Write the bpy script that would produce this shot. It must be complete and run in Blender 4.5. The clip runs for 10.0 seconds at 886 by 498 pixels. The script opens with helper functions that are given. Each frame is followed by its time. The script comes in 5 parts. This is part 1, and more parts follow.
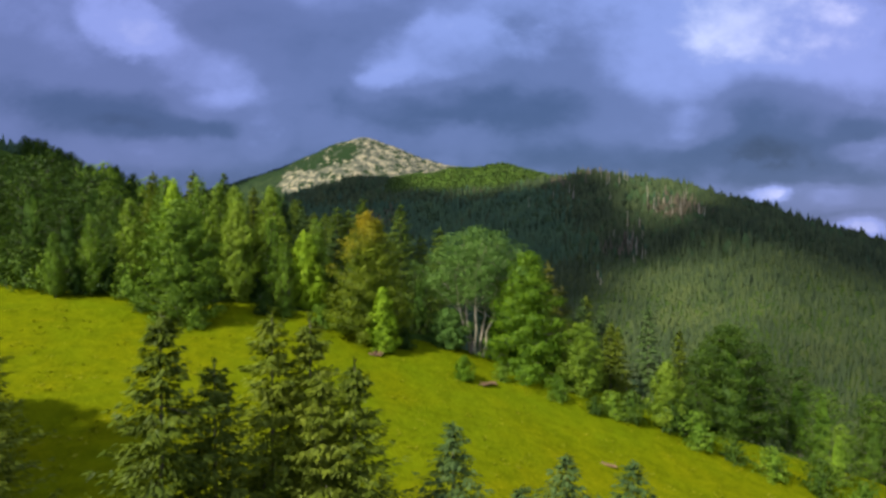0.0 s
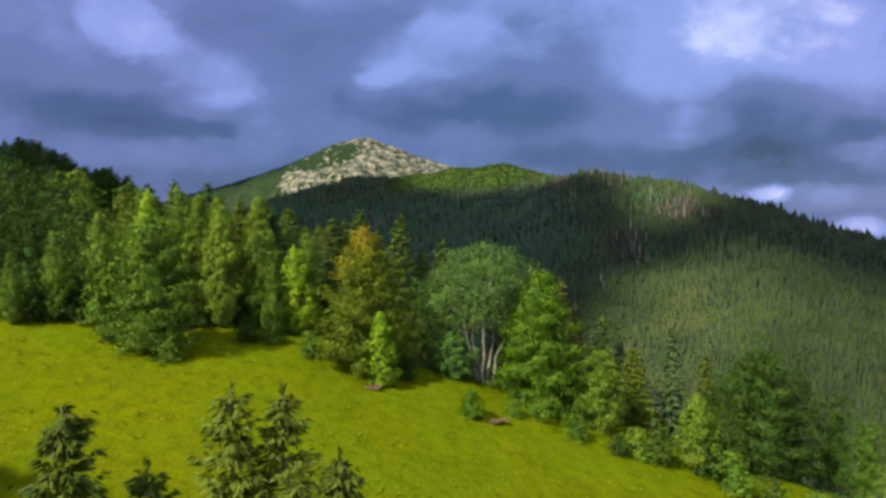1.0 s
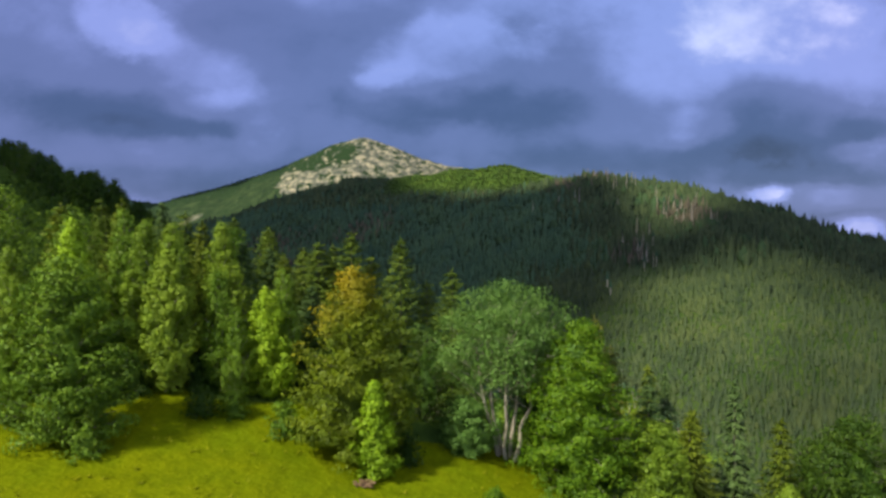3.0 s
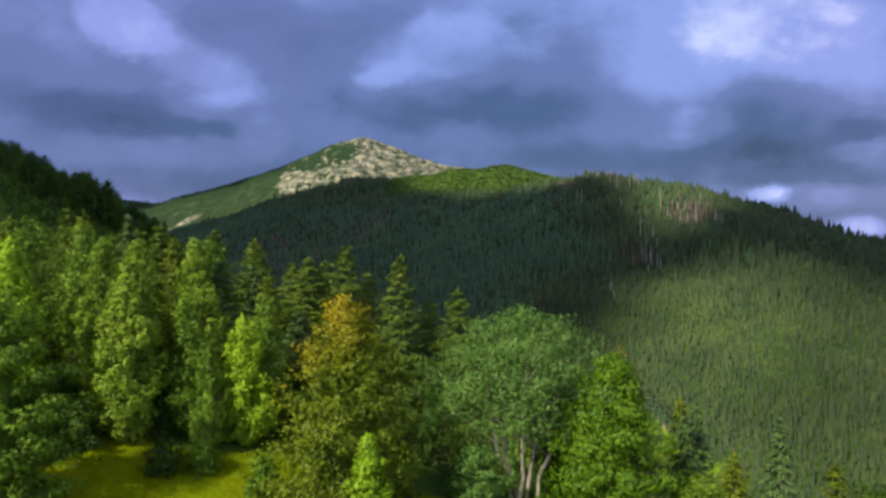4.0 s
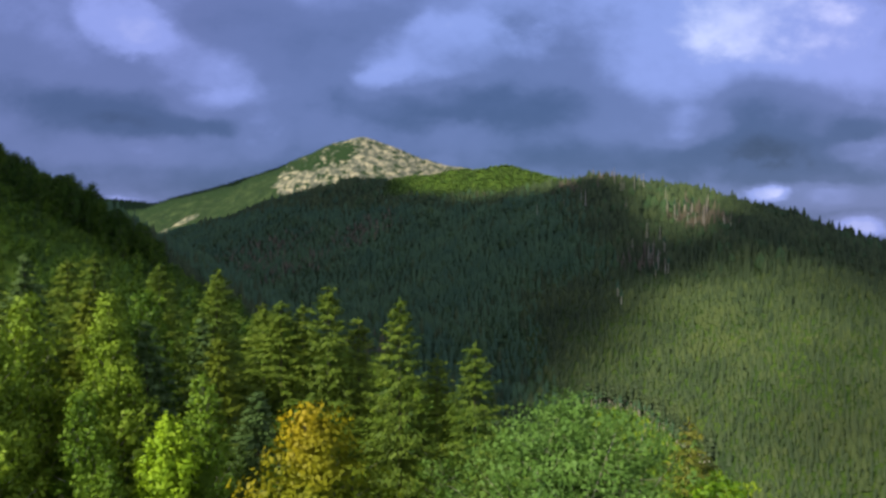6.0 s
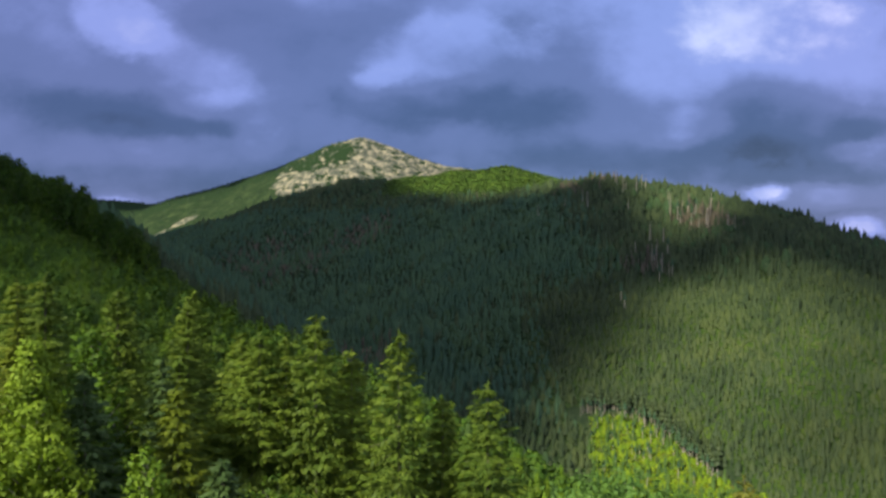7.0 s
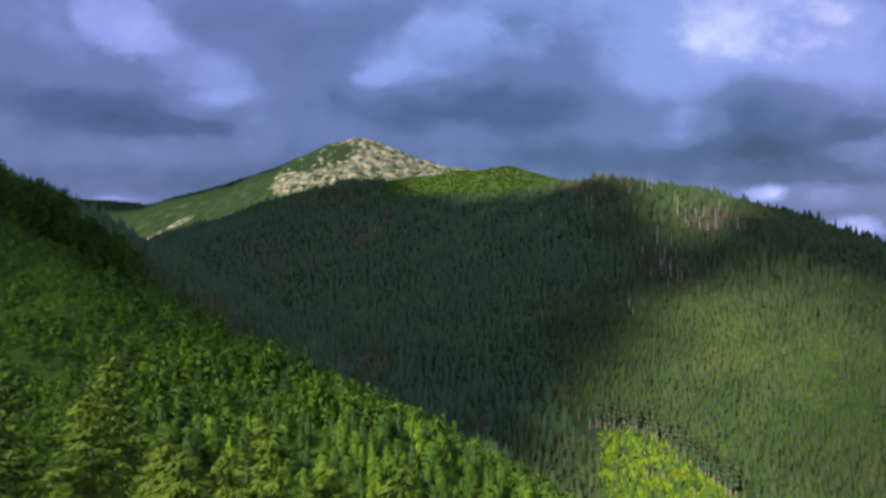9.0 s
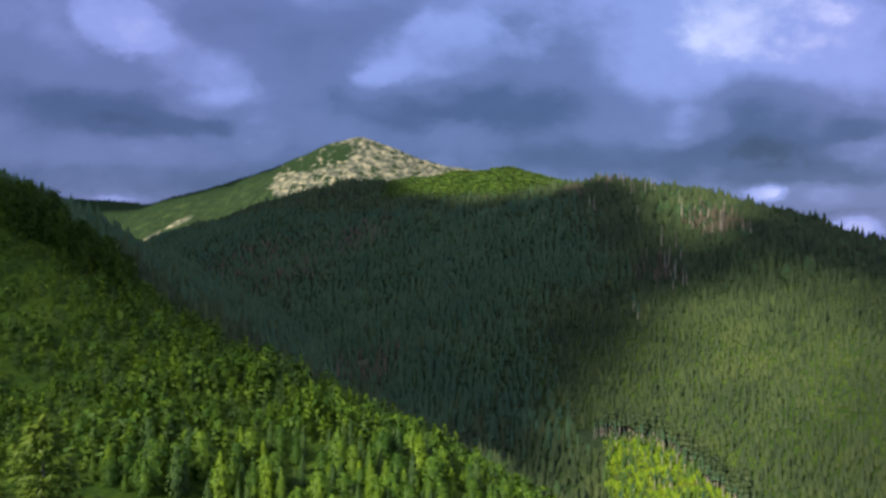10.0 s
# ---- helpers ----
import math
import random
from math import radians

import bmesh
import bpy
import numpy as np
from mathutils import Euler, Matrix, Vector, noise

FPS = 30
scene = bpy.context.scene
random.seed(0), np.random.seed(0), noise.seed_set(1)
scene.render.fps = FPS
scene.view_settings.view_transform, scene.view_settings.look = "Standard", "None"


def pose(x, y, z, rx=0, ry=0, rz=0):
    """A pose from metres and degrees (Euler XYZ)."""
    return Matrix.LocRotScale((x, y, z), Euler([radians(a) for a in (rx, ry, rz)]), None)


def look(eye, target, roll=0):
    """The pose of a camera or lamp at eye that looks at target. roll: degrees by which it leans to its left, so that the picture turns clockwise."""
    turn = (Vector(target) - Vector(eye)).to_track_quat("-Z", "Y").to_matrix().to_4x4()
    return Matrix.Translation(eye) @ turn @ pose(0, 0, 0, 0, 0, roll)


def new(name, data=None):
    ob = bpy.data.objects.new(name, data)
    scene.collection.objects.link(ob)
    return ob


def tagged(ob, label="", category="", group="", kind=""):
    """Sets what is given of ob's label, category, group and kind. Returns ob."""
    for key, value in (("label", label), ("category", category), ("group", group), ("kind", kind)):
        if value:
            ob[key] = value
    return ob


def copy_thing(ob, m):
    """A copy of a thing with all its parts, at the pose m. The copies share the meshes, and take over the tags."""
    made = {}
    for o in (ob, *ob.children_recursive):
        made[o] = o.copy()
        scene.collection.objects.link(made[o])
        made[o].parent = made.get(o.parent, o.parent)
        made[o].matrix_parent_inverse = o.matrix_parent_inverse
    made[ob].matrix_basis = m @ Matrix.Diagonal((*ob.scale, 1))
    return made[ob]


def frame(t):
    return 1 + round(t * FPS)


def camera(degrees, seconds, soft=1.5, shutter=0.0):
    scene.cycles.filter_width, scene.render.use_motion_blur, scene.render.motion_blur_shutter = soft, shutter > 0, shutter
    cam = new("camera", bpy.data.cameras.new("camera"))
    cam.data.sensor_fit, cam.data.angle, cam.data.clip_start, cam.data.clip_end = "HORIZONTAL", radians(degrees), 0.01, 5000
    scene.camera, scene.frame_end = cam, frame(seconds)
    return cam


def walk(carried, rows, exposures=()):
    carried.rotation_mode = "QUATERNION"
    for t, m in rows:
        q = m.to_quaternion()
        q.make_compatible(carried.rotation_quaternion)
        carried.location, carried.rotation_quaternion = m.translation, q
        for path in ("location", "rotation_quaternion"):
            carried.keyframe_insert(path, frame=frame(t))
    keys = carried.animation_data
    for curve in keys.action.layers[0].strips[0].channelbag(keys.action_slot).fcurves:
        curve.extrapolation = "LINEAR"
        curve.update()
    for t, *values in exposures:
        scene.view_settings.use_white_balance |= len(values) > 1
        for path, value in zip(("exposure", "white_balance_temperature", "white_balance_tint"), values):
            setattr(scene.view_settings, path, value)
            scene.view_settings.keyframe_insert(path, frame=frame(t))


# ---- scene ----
cam = camera(72.4, 10.0, soft=3.0)
METRES, EYE, TILT, LEAN, TURN = 88.0, 0.0, -1.0, 0.0, 0.0
ROWS = [
    (0.0, 0.0, 0.0, 0.0, 0.0, 0.0, -0.0),
    (0.5, -0.0032, 0.0461, 0.0134, 0.0, -0.0, 0.01),
    (1.0, -0.0065, 0.0924, 0.0264, -0.0, -0.01, 0.01),
    (1.5, -0.0098, 0.1386, 0.0391, -0.01, -0.0, -0.01),
    (2.0, -0.0133, 0.185, 0.0511, -0.03, 0.02, -0.01),
    (2.5, -0.017, 0.2328, 0.0628, -0.04, 0.01, -0.02),
    (4.0, -0.0267, 0.3787, 0.0966, -0.04, -0.05, -0.04),
    (4.5, -0.0303, 0.4276, 0.1086, -0.06, -0.08, -0.06),
    (5.0, -0.0339, 0.4764, 0.1199, -0.09, -0.1, -0.1),
    (5.5, -0.0374, 0.5252, 0.1313, -0.1, -0.11, -0.09),
    (7.0, -0.0471, 0.668, 0.1625, -0.19, -0.07, -0.01),
    (7.5, -0.0508, 0.7178, 0.1735, -0.21, -0.07, -0.01),
    (8.0, -0.0547, 0.7683, 0.1836, -0.24, -0.08, -0.02),
    (8.5, -0.0588, 0.8197, 0.1936, -0.27, -0.09, -0.03),
    (9.0, -0.0631, 0.8718, 0.2038, -0.3, -0.09, -0.02),
    (9.5, -0.066, 0.9205, 0.2157, -0.3, -0.13, -0.03),
    (10.0, -0.0694, 0.9715, 0.2249, -0.31, -0.11, -0.05),
]
walk(cam, [(t, pose(0, 0, EYE, TILT, LEAN, TURN) @ pose(METRES * x, METRES * y, METRES * z, 90 + pitch, roll, yaw)) for t, x, y, z, yaw, pitch, roll in ROWS],
     exposures=((0.0, 0.45), (10.0, 0.45)))

# ---- world, sun ----
SUN_AZ, SUN_EL = math.atan2(-0.72, -0.69), radians(44)
SUN_WAY = Vector((math.sin(SUN_AZ) * math.cos(SUN_EL), math.cos(SUN_AZ) * math.cos(SUN_EL), math.sin(SUN_EL)))
sun_data = bpy.data.lights.new("sun", "SUN")
sun_data.energy, sun_data.angle, sun_data.color = 4.75, radians(2.4), (1.0, 0.95, 0.80)
sun = new("sun", sun_data)
sun.matrix_world = look(SUN_WAY * 3000, (0, 0, 0))

world = bpy.data.worlds.new("sky")
scene.world = world
world.use_nodes = True
W = world.node_tree
W.nodes.clear()


def wn(kind):
    return W.nodes.new(kind)


def wmath(op, a, b=None, clamp=False):
    n = wn("ShaderNodeMath")
    n.operation, n.use_clamp = op, clamp
    for k, v in enumerate((a, b)):
        if v is None:
            continue
        if isinstance(v, (int, float)):
            n.inputs[k].default_value = v
        else:
            W.links.new(v, n.inputs[k])
    return n.outputs[0]


def wnoise(vec, scale, detail, rough=0.55):
    n = wn("ShaderNodeTexNoise")
    n.inputs["Scale"].default_value, n.inputs["Detail"].default_value, n.inputs["Roughness"].default_value = scale, detail, rough
    W.links.new(vec, n.inputs["Vector"])
    return n


coord = wn("ShaderNodeTexCoord")
split = wn("ShaderNodeSeparateXYZ")
W.links.new(coord.outputs["Generated"], split.inputs[0])
ahead = wmath("MAXIMUM", wmath("ABSOLUTE", split.outputs[1]), 0.12)
across, height = wmath("DIVIDE", split.outputs[0], ahead), wmath("DIVIDE", split.outputs[2], ahead)
flat = wn("ShaderNodeCombineXYZ")
W.links.new(across, flat.inputs[0])
W.links.new(wmath("MULTIPLY", height, 1.5), flat.inputs[1])
W.links.new(split.outputs[1], flat.inputs[2])
bend = wnoise(flat.outputs[0], 3.4, 7, 0.6)
bend_xyz = wn("ShaderNodeSeparateColor")
W.links.new(bend.outputs["Color"], bend_xyz.inputs[0])
wu = wmath("ADD", across, wmath("MULTIPLY", wmath("SUBTRACT", bend_xyz.outputs[0], 0.5), 0.13))
wv = wmath("ADD", height, wmath("MULTIPLY", wmath("SUBTRACT", bend_xyz.outputs[1], 0.5), 0.075))
billow = wnoise(flat.outputs[0], 5.2, 8, 0.55).outputs["Fac"]
broad = wnoise(flat.outputs[0], 1.3, 3, 0.5).outputs["Fac"]
fray = wmath("MULTIPLY", wmath("SUBTRACT", wnoise(flat.outputs[0], 8.0, 7, 0.6).outputs["Fac"], 0.5), 1.5)
# cloud masses: across, height, half-widths, slant, how much lighter (or darker), how soft their rim is
WEST = [
    (-0.513, 0.356, 0.065, 0.047, -30, 0.15, 0.50), (-0.424, 0.304, 0.140, 0.047, -33, 0.11, 0.60), (-0.676, 0.328, 0.168, 0.065, 0, 0.05, 0.90),
    (-0.368, 0.225, 0.070, 0.024, 20, 0.08, 0.60), (-0.289, 0.164, 0.047, 0.039, -20, 0.13, 0.50), (-0.611, 0.143, 0.177, 0.022, 0, 0.06, 0.70),
    (-0.508, 0.148, 0.037, 0.013, 0, 0.07, 0.50), (-0.541, 0.055, 0.056, 0.009, 0, 0.20, 0.80), (-0.527, 0.202, 0.243, 0.039, -8, -0.19, 0.80),
    (-0.433, 0.180, 0.121, 0.019, -5, -0.10, 0.60), (-0.293, 0.342, 0.112, 0.056, -32, -0.06, 0.70), (-0.499, 0.090, 0.215, 0.024, 0, -0.10, 0.80),
]
MIDDLE = [
    (0.015, 0.290, 0.140, 0.058, 8, 0.17, 0.60), (-0.088, 0.253, 0.056, 0.024, 30, 0.10, 0.50), (0.052, 0.379, 0.243, 0.047, 0, 0.06, 0.90),
    (0.365, 0.216, 0.098, 0.089, -10, 0.12, 0.80), (0.412, 0.180, 0.051, 0.035, 0, 0.09, 0.40), (0.015, 0.132, 0.026, 0.015, 0, 0.08, 0.60),
    (0.080, 0.216, 0.243, 0.030, 0, -0.15, 0.70), (0.155, 0.244, 0.112, 0.061, 0, -0.08, 0.80), (0.071, 0.160, 0.271, 0.047, 0, -0.05, 0.90),
    (0.314, 0.130, 0.205, 0.030, 0, -0.15, 0.70), (-0.088, 0.206, 0.112, 0.028, 0, -0.07, 0.70), (-0.200, 0.290, 0.093, 0.103, -20, -0.04, 0.90),
]
EAST = [
    (0.528, 0.365, 0.140, 0.065, 0, 0.20, 0.80), (0.519, 0.328, 0.308, 0.112, 0, 0.15, 1.00), (0.669, 0.290, 0.159, 0.075, 0, 0.10, 0.90),
    (0.687, 0.143, 0.065, 0.019, 0, 0.17, 0.60), (0.527, 0.066, 0.047, 0.014, 0, 0.45, 0.60), (0.711, 0.020, 0.056, 0.017, 0, 0.50, 0.70),
    (0.650, 0.059, 0.107, 0.017, 0, 0.16, 0.70), (0.561, 0.192, 0.149, 0.065, 0, -0.19, 0.70), (0.575, 0.136, 0.187, 0.030, 0, -0.15, 0.70),
    (0.701, 0.183, 0.056, 0.024, 0, -0.19, 0.70), (0.603, 0.096, 0.177, 0.018, 0, -0.16, 0.70),
]
light = wmath("ADD", 0.512, wmath("MULTIPLY", wmath("SUBTRACT", billow, 0.5), 0.42))
light = wmath("ADD", light, wmath("MULTIPLY", wmath("MAXIMUM", wmath("SUBTRACT", split.outputs[2], 0.42), 0), 1.5))
light = wmath("ADD", light, wmath("MULTIPLY", wmath("SUBTRACT", wmath("MINIMUM", wmath("MAXIMUM", height, 0.0), 0.5), 0.24), 0.55))
light = wmath("ADD", light, wmath("MULTIPLY", wmath("SUBTRACT", broad, 0.5), 0.16))
light = wmath("ADD", light, wmath("MULTIPLY", wmath("MAXIMUM", wmath("MULTIPLY", split.outputs[1], -1), 0), 0.6))
for u0, v0, su, sv, slant, gain, rim in WEST + MIDDLE + EAST:
    c, s = math.cos(radians(slant)), math.sin(radians(slant))
    ou, ov = wmath("SUBTRACT", wu, u0), wmath("SUBTRACT", wv, v0)
    du = wmath("ADD", wmath("MULTIPLY", ou, c / su), wmath("MULTIPLY", ov, s / su))
    dv = wmath("SUBTRACT", wmath("MULTIPLY", ov, c / sv), wmath("MULTIPLY", ou, s / sv))
    away = wmath("SQRT", wmath("ADD", wmath("MULTIPLY", du, du), wmath("MULTIPLY", dv, dv)))
    away = wmath("ADD", away, fray)
    bank = wn("ShaderNodeMapRange")
    bank.interpolation_type = "SMOOTHSTEP"
    for k, v in enumerate((1 + rim * 0.8, 1 - rim, 0.0, gain)):
        bank.inputs[k + 1].default_value = v
    W.links.new(away, bank.inputs[0])
    light = wmath("ADD", light, bank.outputs[0])
tone = wn("ShaderNodeValToRGB")
tone.color_ramp.interpolation = "EASE"
for k, (pos, col) in enumerate([(0.0, (0.016, 0.033, 0.090)), (0.25, (0.042, 0.074, 0.187)), (0.5, (0.098, 0.137, 0.32)), (0.75, (0.212, 0.275, 0.62)), (1.0, (0.50, 0.54, 0.84))]):
    e = tone.color_ramp.elements[k] if k < 2 else tone.color_ramp.elements.new(pos)
    e.position, e.color = pos, (*col, 1)
W.links.new(light, tone.inputs[0])
blue = wn("ShaderNodeTexSky")
blue.sky_type, blue.sun_disc, blue.sun_elevation, blue.sun_rotation = "NISHITA", False, SUN_EL, SUN_AZ
clear, cloudy, both, out = wn("ShaderNodeBackground"), wn("ShaderNodeBackground"), wn("ShaderNodeMixShader"), wn("ShaderNodeOutputWorld")
clear.inputs[1].default_value, cloudy.inputs[1].default_value = 0.1, 1.0
W.links.new(blue.outputs[0], clear.inputs[0])
hue = wn("ShaderNodeValToRGB")
for k, (pos, col) in enumerate([(0.3, (1.03, 0.99, 1.01)), (0.6, (0.87, 1.03, 1.0))]):
    hue.color_ramp.elements[k].position, hue.color_ramp.elements[k].color = pos, (*col, 1)
W.links.new(wmath("ADD", wmath("MULTIPLY", wnoise(flat.outputs[0], 0.9, 2).outputs["Fac"], 0.5), wmath("SUBTRACT", 0.22, wmath("MULTIPLY", wmath("ABSOLUTE", wmath("SUBTRACT", across, 0.1)), 0.3))), hue.inputs[0])
tinted = wn("ShaderNodeMix")
tinted.data_type, tinted.blend_type = "RGBA", "MULTIPLY"
tinted.inputs[0].default_value = 1.0
W.links.new(tone.outputs[0], tinted.inputs[6])
W.links.new(hue.outputs[0], tinted.inputs[7])
W.links.new(tinted.outputs[2], cloudy.inputs[0])
both.inputs[0].default_value = 0.92
for s, k in ((clear, 1), (cloudy, 2)):
    W.links.new(s.outputs[0], both.inputs[k])
W.links.new(both.outputs[0], out.inputs[0])

# ---- the lie of the land (metres; z = 0 at the height of the first eye) ----
def smooth_max(a, b, k):
    m = np.maximum(a, b)
    return m + k * np.log(np.exp((a - m) / k) + np.exp((b - m) / k))


def fbm(x, y, size, octaves=4, seed=0):
    """Smooth rolling unevenness in about -1..1, a sum of turned sine products."""
    rng = np.random.RandomState(seed)
    out, amp, total = 0.0, 1.0, 0.0
    for k in range(octaves):
        for j in range(3):
            a, p, q = rng.uniform(0, 6.28, 3)
            u, v = x * math.cos(a) - y * math.sin(a), x * math.sin(a) + y * math.cos(a)
            out = out + amp * np.sin(u * 6.28 / size + p + 1.3 * np.sin(v * 4.1 / size + q)) / 3
        total, amp, size = total + amp * 0.6, amp * 0.52, size * 0.47
    return out / total


def ridge(x, y, crest, near, far, soft, blend=0):
    """Height of a ridge with a crest through (x, y, z) points; slopes on its near (right-hand) and far side."""
    ds, zs = [], []
    for (ax, ay, az), (bx, by, bz) in zip(crest, crest[1:]):
        dx, dy = bx - ax, by - ay
        t = np.clip(((x - ax) * dx + (y - ay) * dy) / (dx * dx + dy * dy), 0, 1)
        ox, oy = x - ax - t * dx, y - ay - t * dy
        d = np.hypot(ox, oy)
        side = (dx * oy - dy * ox) / (math.hypot(dx, dy) * d + 1e-6)
        slope = near + (far - near) * (0.5 + 0.5 * np.clip(side * (4 if blend else 1), -1, 1))
        ds.append(d)
        zs.append(az + t * (bz - az) - slope * (np.sqrt(d * d + soft * soft) - soft))
    if blend:
        rounded = np.full(np.shape(x), -1e4)
        for z in zs:
            rounded = blend * np.logaddexp(rounded / blend, z / blend)
        return rounded - 0.5 * blend
    # the nearest stretches of the crest count, blended more widely farther down
    ds, zs = np.array(ds), np.array(zs)
    least = ds.min(axis=0)
    w = np.exp(-(ds - least) / (2 + 0.06 * least))
    return (w * zs).sum(axis=0) / w.sum(axis=0)


LEFT_CREST = [(-900, 900, 150), (-420, 560, 92), (-263, 437, 37), (-210, 388, 25), (-155, 357, -6), (-97, 330, -30), (-23, 290, -54), (40, 262, -81), (95, 225, -112)]
FRONT_CREST = [(-735, 1535, -10), (-591, 1485, 35), (-331, 1385, 99), (-263, 1345, 113), (-187, 1300, 127), (-58, 1235, 133), (30, 1150, 132), (108, 1085, 132), (170, 900, 92), (204, 765, 78), (262, 740, 62), (325, 715, 36), (407, 645, 0), (560, 520, -50), (800, 300, -110)]
SPUR_CREST = [(325, 715, 28), (292, 570, 2), (262, 484, -22), (215, 402, -64), (165, 330, -112)]
PEAK_CREST = [(-2600, 2500, 120), (-1700, 2300, 150), (-1390, 2285, 152), (-1070, 2285, 140), (-782, 2285, 205), (-618, 2285, 262), (-494, 2285, 316), (-391, 2285, 360), (-297, 2285, 372), (-188, 2285, 351), (-126, 2285, 326), (-64, 2285, 296), (20, 2285, 268), (270, 2250, 236), (620, 2200, 120), (900, 2200, -60)]


def ground_z(x, y):
    x, y = np.asarray(x, float), np.asarray(y, float)
    # the meadow: falls to the right, rises gently away from the first eye, and drops behind the tree line
    fall = -0.29 * x - 0.19 * 9 * np.logaddexp(0, (-24 - x) / 9)
    fall = np.maximum(fall, -26 + 0 * x) - 0.12 * np.maximum(x - 80, 0)
    s = 0.2 * (y - 76)
    crest = 90 - 0.1 * x
    over = 6 * np.logaddexp(0, (y - crest) / 6)
    meadow = -16 + fall + s - 0.56 * over
    meadow = meadow - 0.0011 * np.maximum(-100 - y, 0) ** 1.5
    meadow = meadow + 0.35 * fbm(x, y, 31, 3, 5)
    left = ridge(x, y, LEFT_CREST, 0.13, 0.5, 12)
    front = ridge(x, y, FRONT_CREST, 0.5, 0.4, 25, 7)
    spur = ridge(x, y, SPUR_CREST, 0.36, 0.36, 20)
    peak = ridge(x, y, PEAK_CREST, 0.4, 0.4, 45)
    rough = fbm(x, y, 170, 4, 2)
    z = smooth_max(smooth_max(front, spur, 14) + 4 * rough, left + 2.5 * rough, 5)
    z = smooth_max(z, peak + 9 * fbm(x, y, 420, 5, 3), 12)
    z = smooth_max(z, -150 + 10 * fbm(x, y, 900, 3, 4), 8)
    far = np.hypot(x, y)
    z = z - np.maximum(far - 3200, 0) * 0.12
    return smooth_max(z, np.maximum(meadow, -160), 3)

# ---- materials ----
def material(name):
    m = bpy.data.materials.new(name)
    m.use_nodes = True
    t = m.node_tree
    t.nodes.clear()
    return m, t


def mnode(t, kind):
    return t.nodes.new(kind)


def mnoise(t, vec, scale, detail=3, rough=0.6):
    n = mnode(t, "ShaderNodeTexNoise")
    n.inputs["Scale"].default_value, n.inputs["Detail"].default_value, n.inputs["Roughness"].default_value = scale, detail, rough
    t.links.new(vec, n.inputs["Vector"])
    return n.outputs["Fac"]


def mramp(t, fac, stops):
    n = mnode(t, "ShaderNodeValToRGB")
    for k, (pos, col) in enumerate(stops):
        e = n.color_ramp.elements[k] if k < 2 else n.color_ramp.elements.new(pos)
        e.position, e.color = pos, (*col, 1) if len(col) == 3 else col
    t.links.new(fac, n.inputs[0])
    return n.outputs[0]


def mmix(t, fac, a, b, blend="MIX"):
    n = mnode(t, "ShaderNodeMix")
    n.data_type, n.blend_type = "RGBA", blend
    for sock, v in ((n.inputs[0], fac), (n.inputs[6], a), (n.inputs[7], b)):
        if isinstance(v, (int, float)):
            sock.default_value = v
        elif isinstance(v, tuple):
            sock.default_value = (*v, 1)
        else:
            t.links.new(v, sock)
    return n.outputs[2]


def mmath(t, op, a, b=None, clamp=False):
    n = mnode(t, "ShaderNodeMath")
    n.operation, n.use_clamp = op, clamp
    for k, v in enumerate((a, b)):
        if isinstance(v, (int, float)):
            n.inputs[k].default_value = v
        elif v is not None:
            t.links.new(v, n.inputs[k])
    return n.outputs[0]


def leaf_material(name, dark, mid, pale, thin=0.3, patch=0.25, tip=None, each=0.26):
    """Foliage: each leaf and each tree differs a little; thin lets light through. tip: turning colour and the height where it starts."""
    m, t = material(name)
    geo, info, place = mnode(t, "ShaderNodeNewGeometry"), mnode(t, "ShaderNodeObjectInfo"), mnode(t, "ShaderNodeTexCoord")
    clump = mnoise(t, geo.outputs["Position"], patch, 3)
    mixed = mmath(t, "ADD", mmath(t, "MULTIPLY", geo.outputs["Random Per Island"], each), mmath(t, "MULTIPLY", clump, 1.16 - each))
    mixed = mmath(t, "ADD", mixed, mmath(t, "MULTIPLY", mmath(t, "SUBTRACT", info.outputs["Random"], 0.5), 0.3))
    col = mramp(t, mixed, [(0.22, dark), (0.55, mid), (0.92, pale)])
    if tip:
        xyz = mnode(t, "ShaderNodeSeparateXYZ")
        t.links.new(place.outputs["Object"], xyz.inputs[0])
        up = mmath(t, "ADD", xyz.outputs[2], mmath(t, "MULTIPLY", clump, 9.0))
        up = mmath(t, "ADD", up, mmath(t, "MULTIPLY", xyz.outputs[0], -0.7))
        col = mmix(t, mmath(t, "MULTIPLY", mmath(t, "SUBTRACT", up, tip[1]), 0.16, clamp=True), col, tip[0])
    dif, tra, glo = mnode(t, "ShaderNodeBsdfDiffuse"), mnode(t, "ShaderNodeBsdfTranslucent"), mnode(t, "ShaderNodeBsdfGlossy")
    glo.inputs["Roughness"].default_value = 0.55
    t.links.new(col, dif.inputs[0])
    t.links.new(mmix(t, 0.5, col, pale), tra.inputs[0])
    a, b, out = mnode(t, "ShaderNodeMixShader"), mnode(t, "ShaderNodeMixShader"), mnode(t, "ShaderNodeOutputMaterial")
    a.inputs[0].default_value, b.inputs[0].default_value = thin * 0.6, 0.012
    t.links.new(dif.outputs[0], a.inputs[1])
    t.links.new(tra.outputs[0], a.inputs[2])
    t.links.new(a.outputs[0], b.inputs[1])
    t.links.new(glo.outputs[0], b.inputs[2])
    t.links.new(b.outputs[0], out.inputs[0])
    return m


